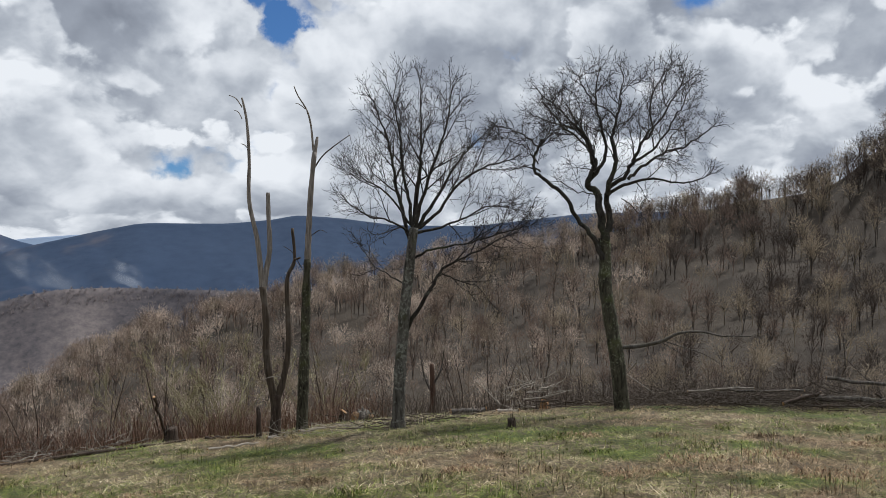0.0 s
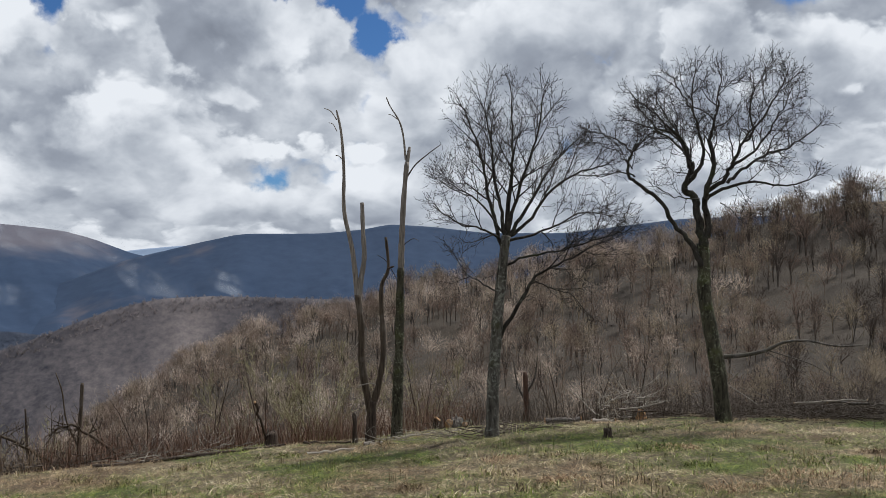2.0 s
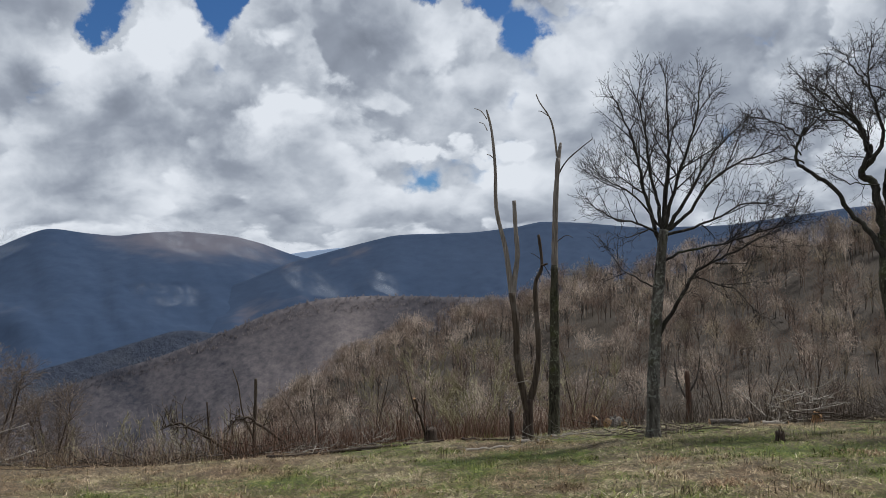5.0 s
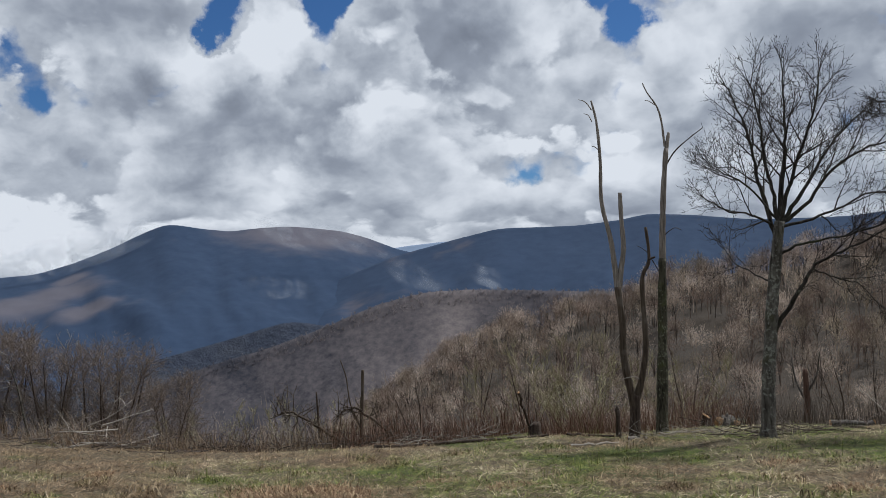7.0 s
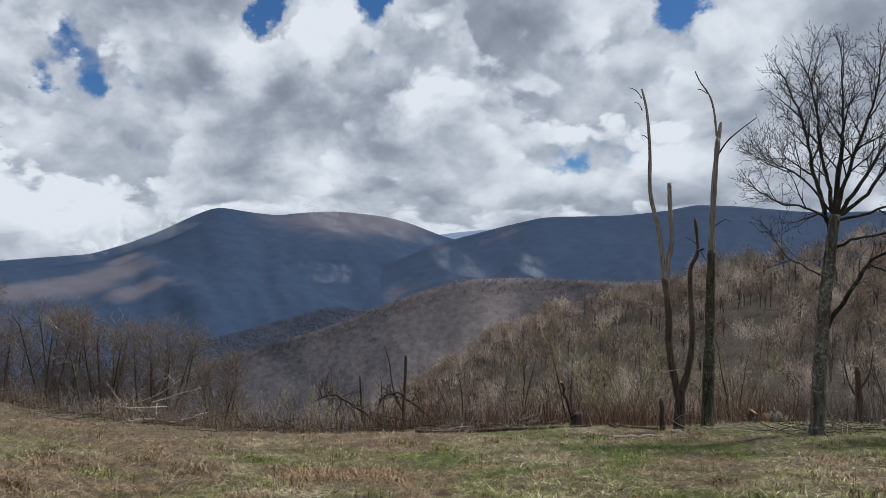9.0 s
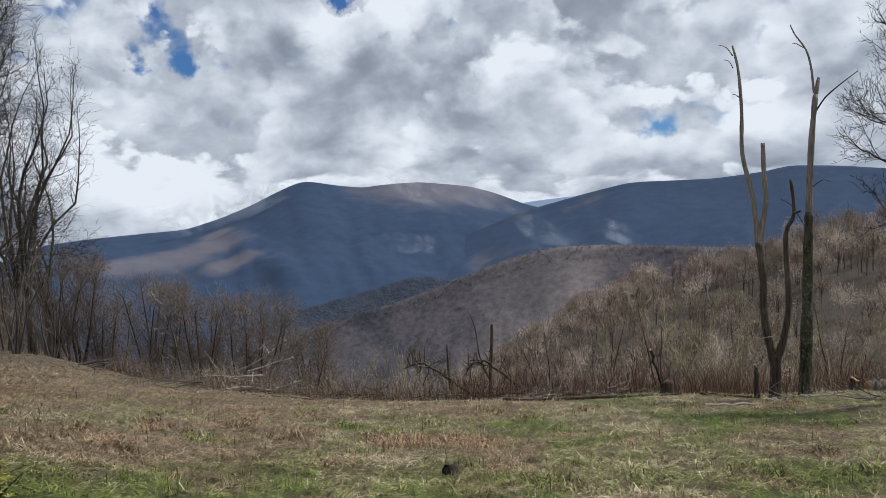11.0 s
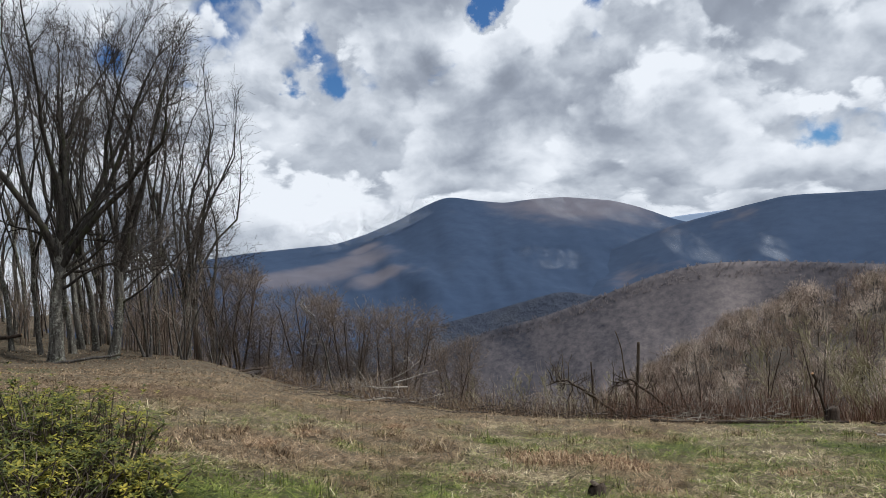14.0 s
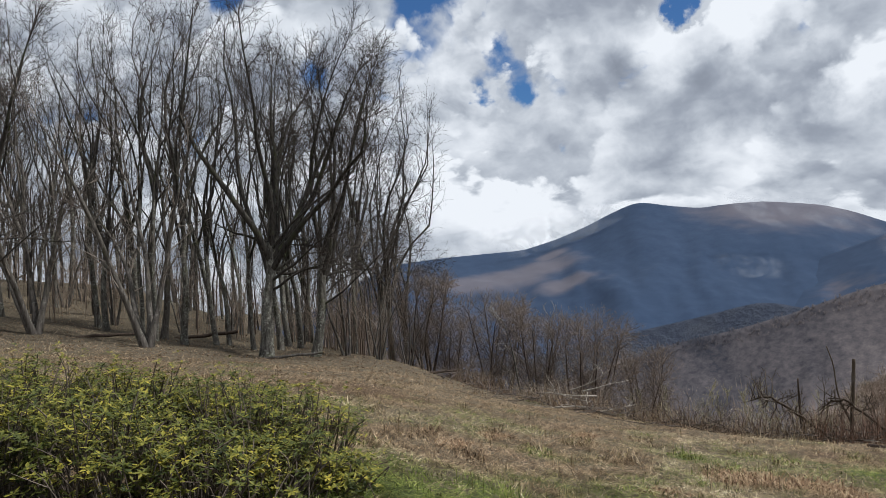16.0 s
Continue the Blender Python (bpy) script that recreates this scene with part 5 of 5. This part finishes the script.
def evergreen_shrub(az, r, wide, tall, seed):
    g = random.Random(seed)
    top = put_tree("evergreen_shrub", az, r, "dense evergreen shrub with dark green and yellow-green drooping leaves", "shrub", "evergreen shrubs")
    stems, verts, faces = Wood(), [], []
    for k in range(int(120 * wide)):
        a, u = g.uniform(0, 6.283), math.sqrt(g.random())
        foot = Vector((math.cos(a) * u * wide * 0.45, math.sin(a) * u * wide * 0.45, 0))
        tip = Vector((math.cos(a) * u * wide * 0.8 + g.gauss(0, 0.1), math.sin(a) * u * wide * 0.8 + g.gauss(0, 0.1), tall * math.sqrt(max(0.05, 1 - 0.72 * u * u)) * g.uniform(0.72, 1.08)))
        mid = foot.lerp(tip, 0.55) + jitter(g, 0.08)
        stems.tube(smooth_line([foot, mid, tip], 3), [0.011, 0.009, 0.008, 0.007, 0.006, 0.005, 0.004], 4)
        leaf_whorl(g, verts, faces, tip, (tip - foot).normalized(), 0.075, g.randrange(7, 11))
        for _ in range(5):
            t = g.uniform(0.35, 1.0)
            q = mid.lerp(tip, t) + jitter(g, 0.1)
            leaf_whorl(g, verts, faces, q, (q - foot).normalized(), 0.062, g.randrange(4, 7))
    for _ in range(int(26 * wide)):
        a = g.uniform(0, 6.283)
        p = Vector((math.cos(a), math.sin(a), 0)) * wide * g.uniform(0.2, 0.8)
        shoot(g, stems, p, Vector((g.gauss(0, 0.3), g.gauss(0, 0.3), 1)), tall * g.uniform(0.6, 0.95), 0.006, 1, BUSH, 0.003)
    tagged(stems.object("stemwood", STICK, top, "thin grey-brown stems"), kind="stuff")
    tagged(mesh_object("foliage", verts, faces, LEAF, top), kind="stuff")
    return top


for k, (az, r, wide, tall) in enumerate([(67.5, 8.6, 0.7, 0.72), (70.5, 9.6, 0.85, 0.72), (73.0, 8.0, 0.85, 0.85), (75.5, 10.2, 0.95, 0.66), (78.5, 8.6, 0.95, 0.82),
                                         (80.5, 10.6, 1.0, 0.62), (84.0, 9.2, 1.0, 0.8), (87.0, 10.8, 1.0, 0.75), (90.5, 9.4, 1.0, 0.9), (69.5, 7.4, 0.6, 0.5), (74.5, 6.8, 0.7, 0.62), (80.5, 6.9, 0.8, 0.75),
                                         (87.0, 7.2, 0.9, 0.8), (65.0, 7.6, 0.4, 0.3), (94.5, 10.5, 1.0, 0.9)]):
    evergreen_shrub(az, r, wide, tall * 1.2, 900 + k)


# ---- felled wood ----
def brush_pile(az, r, length, deep, tall, count, mat, label, seed, thick=0.018, turn=0.0, name="brush_pile", long=1.0):
    """Felled branches lying in a heap along the meadow's edge, with their side twigs."""
    g = random.Random(seed)
    top = put_tree(name, az, r, label, "brushwood", "felled brushwood")
    x0, y0, z0 = top.matrix_world.translation
    heap, twigs = Wood(), Wood()
    c, s = math.cos(radians(az)), math.sin(radians(az))
    for k in range(count):
        u, v = g.uniform(-0.5, 0.5) * length, g.gauss(0, 0.35) * deep
        lift = tall * g.random() ** 1.6 * (1 - (2 * u / length) ** 2 * 0.6)
        a = radians(turn) + g.gauss(0, 0.7) + (math.pi if g.random() < 0.5 else 0)
        d = Vector((math.cos(a), math.sin(a), g.gauss(0.04, 0.12))).normalized()
        ln = g.uniform(0.4, 1.5) * long
        gx, gy = x0 + u * c - v * s, y0 + u * s + v * c
        p = Vector((u, v, float(ground_z(gx, gy)) - z0 + 0.04 + lift))
        pts = []
        for i in range(6):
            ex, ey = x0 + p.x * c - p.y * s, y0 + p.x * s + p.y * c
            floor = float(ground_z(ex, ey)) - z0 + 0.015
            pts.append(Vector((p.x, p.y, max(p.z, floor))))
            d = (d + jitter(g, 0.12)).normalized()
            p = p + d * ln / 5
        r0 = thick * g.uniform(0.5, 1.6)
        heap.tube(pts, [r0 * (1 - 0.12 * i) for i in range(6)], 5, True)
        for _ in range(3):
            i = g.randrange(1, 5)
            shoot(g, twigs, pts[i], (d + jitter(g, 0.6) + Vector((0, 0, 0.35))).normalized(), g.uniform(0.3, 0.9), r0 * 0.5, 1, SPARSE, 0.004)
    tagged(heap.object("brushwood", mat, top), kind="stuff")
    tagged(twigs.object("fine_brushwood", mat, top, "", False), kind="stuff")
    return top


def log(az, r, length, radius, turn, bark, label, seed, lift=0.0, tilt=0.0, name="log"):
    """A lying log with a slight bend, knots and sawn ends."""
    g = random.Random(seed)
    x, y = spot(az, r)
    top = new(name)
    top.matrix_world = pose(float(x), float(y), float(ground_z(x, y)) + radius * 0.75 + lift, 0, -tilt, az + turn)
    tagged(top, label, "log", "felled logs")
    bend = [Vector((length * (i / 8 - 0.5), g.gauss(0, 0.03 * length ** 0.5), g.gauss(0, 0.015))) for i in range(9)]
    w = Wood()
    w.tube(bend, [radius * (1.05 - 0.25 * i / 8) * g.uniform(0.93, 1.07) for i in range(9)], 10)
    for _ in range(3):
        i = g.randrange(1, 8)
        d = Vector((g.gauss(0, 0.4), g.gauss(0, 1), abs(g.gauss(0, 1)))).normalized()
        w.tube([bend[i], bend[i] + d * radius * 1.5], [radius * 0.3, radius * 0.22], 6, True)
    w.object("bark", bark, top)
    for i, out in ((0, -1), (8, 1)):
        e = Wood()
        rr = radius * (1.05 - 0.25 * i / 8) * 0.95
        e.tube([bend[i], bend[i] + Vector((0.012 * out, 0, 0))], [rr, rr * 0.97], 10, True)
        e.object("cut_end", CUT_WOOD, top, "freshly sawn orange wood")
    return top


def stump(az, r, radius, height, mat, label, seed, cut=True, end=CUT_WOOD):
    g = random.Random(seed)
    top = put_tree("stump", az, r, label, "stump", "stumps")
    w = Wood()
    hs = [-0.05, 0.04, 0.4, 0.8, 1.0]
    w.tube([Vector((g.gauss(0, 0.01), g.gauss(0, 0.01), h * height + 0.05)) for h in hs], [radius * k for k in (1.5, 1.3, 1.05, 0.98, 0.94)], 11, not cut)
    w.object("bark", mat, top)
    if cut:
        e = Wood()
        e.tube([Vector((0, 0, height + 0.045)), Vector((0.01, 0, height + 0.06))], [radius * 0.9, radius * 0.86], 11, True)
        e.object("cut_top", end, top, "sawn pale top")
    else:
        for k in range(7):
            a = 6.283 * k / 7
            p = Vector((math.cos(a), math.sin(a), 0)) * radius * 0.7 + Vector((0, 0, height))
            e = Wood()
            e.tube([p, p + Vector((g.gauss(0, 0.02), g.gauss(0, 0.02), g.uniform(0.05, 0.16)))], [radius * 0.25, 0.006], 5)
            e.object("splinter", mat, top)
    return top


# by the upright trees
brush_pile(7.2, 19.3, 2.6, 1.2, 0.12, 20, PALE_STICK, "bleached sticks and straw scattered by the dead trees", 1, 0.008, 10, long=0.6)
brush_pile(3.0, 19.4, 2.0, 0.9, 0.25, 34, STICK, "dark twigs heaped at the tree's foot", 2, 0.01, 5)
brush_pile(-0.5, 20.0, 2.2, 1.2, 0.12, 14, STICK, "thin twigs lying in the grass by the tree", 3, 0.01, 0)
log(14.5, 18.4, 1.15, 0.035, 14, PALE_STICK, "bleached fallen branch lying in the grass", 11, 0, 0, "fallen_branch")
log(11.6, 19.2, 0.45, 0.045, -12, PALE_STICK, "short pale length of branch in the grass", 12, 0, 0, "fallen_branch")
log(8.2, 20.6, 1.4, 0.03, 14, PALE_STICK, "long pale branch by the dead trees", 13, 0, 3, "fallen_branch")
log(5.7, 22.0, 0.6, 0.16, 60, GREY_BARK, "sawn log with fresh orange end at the edge", 14)
log(4.9, 22.2, 0.5, 0.12, 75, MOSS_BARK, "mossy sawn log at the edge", 15)
log(-1.8, 21.6, 1.0, 0.09, 20, GREY_BARK, "sawn log with pale end at the edge", 16)
log(-4.6, 21.4, 0.6, 0.06, 5, PALE_STICK, "short pale sawn branch at the edge", 17)
log(26.5, 20.7, 2.6, 0.045, 4, DARK_WOOD, "dark log lying along the meadow's edge", 18)
log(23.5, 20.7, 2.2, 0.05, 7, DARK_WOOD, "dark rotten log lying along the meadow's edge", 19)
log(19.5, 20.9, 1.4, 0.035, 16, DARK_WOOD, "grey branch lying along the meadow's edge", 20)
log(14.8, 20.9, 1.2, 0.035, -6, DARK_WOOD, "grey branch lying along the meadow's edge", 21)
stump(-4.85, 16.8, 0.085, 0.2, DARK_WOOD, "small dark broken stump in the grass", 31, False)
stump(7.0, 22.2, 0.13, 0.3, DARK_WOOD, "dark stump at the meadow's edge", 32)
stump(18.6, 21.4, 0.15, 0.35, DARK_WOOD, "dark rotten stump among briars", 33, False)
stump(34.0, 9.7, 0.1, 0.13, DARK_WOOD, "weathered brown sawn stump in the open grass", 34, True, DEAD_WOOD)
stump(-7.2, 22.3, 0.12, 0.22, CUT_WOOD, "low sawn stump at the edge", 35)
stump(12.9, 20.9, 0.06, 0.7, DARK_WOOD, "thin dark broken stub beside the dead tree", 36, False)
log(19.3, 21.2, 1.6, 0.035, 70, DARK_WOOD, "dead stick leaning on a stump", 37, 0.55, -55, "leaning_branch")

# the windrow of felled trees
brush_pile(-17.5, 22.0, 5.2, 1.6, 0.45, 230, STICK, "long heap of felled grey branches", 4, 0.0075, 4)
brush_pile(-24.5, 22.4, 5.5, 1.8, 0.5, 190, STICK, "heap of felled branches and trunks", 5, 0.011, 2)
brush_pile(-31.5, 22.8, 5.0, 1.8, 0.8, 70, STICK, "heap of felled branches", 6, 0.026, 2)
log(-21.5, 21.6, 2.0, 0.035, 4, GREY_BARK, "felled grey trunk on the brush heap", 41, 0.42, 3)
log(-26.5, 21.8, 1.9, 0.075, -2, GREY_BARK, "felled thick trunk on the brush heap", 42, 0.25, 2)
log(-28.3, 22.2, 2.2, 0.045, 3, GREY_BARK, "felled grey trunk high on the brush heap", 43, 0.6, -3)
log(-24.0, 21.4, 1.0, 0.05, 28, DARK_WOOD, "sawn branch sticking out of the brush heap", 44, 0.3, 14)
log(-19.0, 21.5, 1.6, 0.025, 8, PALE_STICK, "pale felled limb on the brush heap", 45, 0.45, 6)
brush_pile(-6.5, 22.4, 1.6, 0.8, 0.9, 30, PALE_STICK, "pale broken branches sticking up at the edge", 7, 0.016, 60)
brush_pile(-10.0, 22.4, 2.4, 0.9, 0.3, 30, STICK, "low heap of grey branches", 8, 0.016, 5)

# along the falling edge
brush_pile(31.0, 21.8, 4.0, 1.2, 0.3, 34, STICK, "tangled grey brush at the meadow's edge", 51, 0.011, 0)
brush_pile(36.5, 22.0, 4.5, 1.2, 0.25, 40, STICK, "low heap of brushwood at the meadow's edge", 52, 0.011, 0)
brush_pile(43.0, 22.2, 4.5, 1.3, 0.3, 40, STICK, "low heap of brushwood at the meadow's edge", 53, 0.011, 0)
brush_pile(49.0, 23.6, 4.5, 1.5, 0.35, 45, STICK, "low heap of brushwood at the meadow's edge", 54, 0.011, 0)
brush_pile(54.5, 25.5, 4.0, 1.5, 0.25, 28, STICK, "low heap of brushwood at the meadow's edge", 55, 0.011, 0)
brush_pile(22.5, 20.8, 1.4, 0.6, 0.35, 14, PALE_STICK, "small heap of pale sticks", 56, 0.01, 0, long=0.45)
brush_pile(27.0, 20.9, 1.6, 0.6, 0.3, 14, PALE_STICK, "small heap of pale sticks", 57, 0.01, 0, long=0.45)
brush_pile(48.0, 23.4, 1.8, 0.6, 0.6, 16, PALE_STICK, "pale fallen limbs propped on brushwood", 58, 0.016, 28)
log(58.5, 28.0, 2.2, 0.05, 8, DARK_WOOD, "dark fallen branch on the mound", 60, 0, 0, "fallen_branch")
log(68.6, 28.0, 2.4, 0.05, -6, GREY_BARK, "grey fallen branch under the trees", 61, 0.05, 4, "fallen_branch")
log(81.0, 31.0, 3.2, 0.06, 3, DARK_WOOD, "dark fallen trunk on the woodland floor", 62, 0, 0)
log(75.0, 33.0, 3.5, 0.08, -8, DARK_WOOD, "dark fallen trunk on the woodland floor", 63, 0.1, 4)


def fallen_tree(az, r, seed):
    """A toppled dead tree whose crooked limbs arch over the scrub."""
    g = random.Random(seed)
    top = put_tree("fallen_tree", az, r, "toppled dead tree with crooked grey limbs", "tree")
    w, tw = Wood(), Wood()
    trunk = smooth_line([Vector((1.5, 0, 0.05)), Vector((0.8, 0.1, 0.55)), Vector((0.0, 0.1, 1.05)), Vector((-0.7, 0.2, 1.4)), Vector((-1.2, 0.2, 1.2))], 4)
    trunk = [p + jitter(g, 0.04) for p in trunk]
    w.tube(trunk, [0.07 * (1 - 0.04 * i) for i in range(len(trunk))], 8, True)
    for i in range(3, len(trunk)):
        for _ in range(3):
            shoot(g, tw, trunk[i], Vector((g.gauss(-0.3, 0.6), g.gauss(0, 0.5), g.gauss(-0.1, 0.7))), g.uniform(0.4, 1.1), 0.025, 0, SPARSE, 0.006)
    top.scale = (0.72, 0.72, 0.8)
    w.object("trunk", DEAD_WOOD, top)
    tagged(tw.object("crown", DEAD_WOOD, top, "", False), kind="stuff")


fallen_tree(34.6, 22.2, 71)
fallen_tree(30.3, 22.4, 72)


# ---- tussocks and weeds in the grass ----
def tussock(az, r, wide, tall, count, label, seed, mat):
    g = random.Random(seed)
    top = put_tree("tussock", az, r, label, "tussock", "tussocks")
    verts, faces = [], []
    for _ in range(count):
        a, u = g.uniform(0, 6.283), math.sqrt(g.random()) * wide
        p = Vector((math.cos(a) * u, math.sin(a) * u * 0.7, 0.04))
        b0 = g.uniform(0, 6.283)
        out = Vector((math.cos(b0), math.sin(b0), 0)) * tall * g.uniform(0.8, 2.2)
        h = tall * g.uniform(0.25, 0.9)
        s = Vector((-out.y, out.x, 0)).normalized() * 0.006
        b = len(verts)
        verts += [p - s, p + s, p + out * 0.45 + Vector((0, 0, h)) + s, p + out * 0.45 + Vector((0, 0, h)) - s, p + out + Vector((0, 0, h * 0.45))]
        faces += [(b, b + 1, b + 2, b + 3), (b + 3, b + 2, b + 4)]
    tagged(mesh_object("tuft", verts, faces, mat, top), kind="stuff")


RUST = material("rusty_dead_grass", lambda n, co: n.ramp(island(n), [(0.0, (0.1, 0.06, 0.036)), (0.6, (0.34, 0.22, 0.13)), (1.0, (0.58, 0.45, 0.29))]), 0.85, translucent=0.2)
g = random.Random(15)
for k, (az, r, wide, tall) in enumerate([(36.8, 12.3, 0.5, 0.3), (34.8, 12.4, 0.45, 0.34), (38.2, 12.8, 0.4, 0.26), (33.2, 12.0, 0.35, 0.28), (31.8, 11.6, 0.25, 0.22), (48.0, 16.0, 0.16, 0.22), (-18.0, 11.5, 0.5, 0.16), (-22.5, 12.4, 0.4, 0.18), (-14.0, 10.6, 0.4, 0.15),
                                         (-26.0, 10.8, 0.4, 0.18), (-9.5, 14.5, 0.3, 0.15), (2.0, 14.0, 0.35, 0.14), (25.5, 13.0, 0.35, 0.12), (20.0, 12.0, 0.35, 0.12), (55.0, 13.5, 0.3, 0.14), (58.0, 11.0, 0.3, 0.14),
                                         (43.0, 10.4, 0.3, 0.12), (30.0, 9.8, 0.3, 0.14), (-2.0, 11.0, 0.3, 0.14), (-28.0, 14.5, 0.3, 0.16)]):
    tussock(az, r, wide * 1.3, tall * 0.6, 300, "tussock of rusty dead grass in the meadow", 1000 + k, RUST)
for k in range(46):
    az = -30 + 120 * ((k * 0.618034) % 1.0)
    r = 8.5 + 10.5 * ((k * 0.7548777) % 1.0)
    tussock(az, r, g.uniform(0.15, 0.4), g.uniform(0.1, 0.2), 150, "tussock of pale dry grass in the meadow", 1100 + k, BLADES)


# ---- wisps of mist on the far mountains ----
def build_mist():
    MIST.use_nodes = True
    n = Nodes(MIST.node_tree)
    co = n.add("ShaderNodeTexCoord").outputs["Generated"]
    sep = n.add("ShaderNodeSeparateXYZ")
    n.link(co, sep.inputs[0])
    across = n.math("MULTIPLY", n.math("SUBTRACT", sep.outputs[0], 0.5), 2.0)
    along = n.math("MULTIPLY", n.math("SUBTRACT", sep.outputs[2], 0.5), 2.0)
    far = n.math("ADD", n.math("MULTIPLY", across, across), n.math("MULTIPLY", along, along))
    soft = n.map(far, 0.0, 0.9, 1.0, 0.0)
    ragged = n.map(n.noise(world_pos(n), 0.009, 6, 0.65, 0.8), 0.36, 0.72)
    front, back, white = n.add("ShaderNodeBsdfDiffuse"), n.add("ShaderNodeBsdfTranslucent"), n.add("ShaderNodeMixShader")
    front.inputs[0].default_value = back.inputs[0].default_value = (0.8, 0.83, 0.87, 1)
    n.link(front.outputs[0], white.inputs[1])
    n.link(back.outputs[0], white.inputs[2])
    clear, mx = n.add("ShaderNodeBsdfTransparent"), n.add("ShaderNodeMixShader")
    n.link(n.math("MULTIPLY", n.math("MULTIPLY", soft, ragged), 0.28), mx.inputs[0])
    n.link(clear.outputs[0], mx.inputs[1])
    n.link(white.outputs[0], mx.inputs[2])
    n.link(mx.outputs[0], n.add("ShaderNodeOutputMaterial").inputs[0])


build_mist()


def mist(az, el, r, wide, tall, lean=0.0):
    """A thin, softly bowed bank of mist hanging before the slope."""
    verts, faces, nx, nz = [], [], 12, 6
    for i in range(nx + 1):
        for k in range(nz + 1):
            u, w = i / nx * 2 - 1, k / nz * 2 - 1
            verts.append(Vector((u * wide / 2, 60 * (u * u + w * w), w * tall / 2 + 8 * math.sin(u * 4))))
    for i in range(nx):
        for k in range(nz):
            a = i * (nz + 1) + k
            faces.append((a, a + nz + 1, a + nz + 2, a + 1))
    ob = mesh_object("mist", verts, faces, MIST, None, "", True)
    x, y, z = (r * c for c in toward(az, el))
    ob.matrix_world = pose(x, y, z + EYE, 0, lean, az)
    tagged(ob, "thin wisp of white mist before the mountain", "mist", kind="structure")


for az, el, r, wide, tall, lean in [(46.1, 1.9, 3500, 320, 130, -25), (47.4, 1.3, 3500, 380, 150, -20), (48.9, 1.1, 3500, 420, 180, -15), (50.6, 0.6, 3500, 520, 170, -5), (53.0, 0.2, 3500, 700, 160, 0),
                                    (35.7, 1.8, 3000, 300, 90, 25), (32.2, 1.4, 3000, 330, 90, 20), (28.9, 0.6, 2600, 160, 80, 30), (36.4, -2.0, 2300, 260, 70, 10), (26.6, -1.5, 2200, 220, 80, 20), (21.7, -1.7, 2200, 140, 60, 35)]:
    mist(az, el, r, wide, tall, lean)
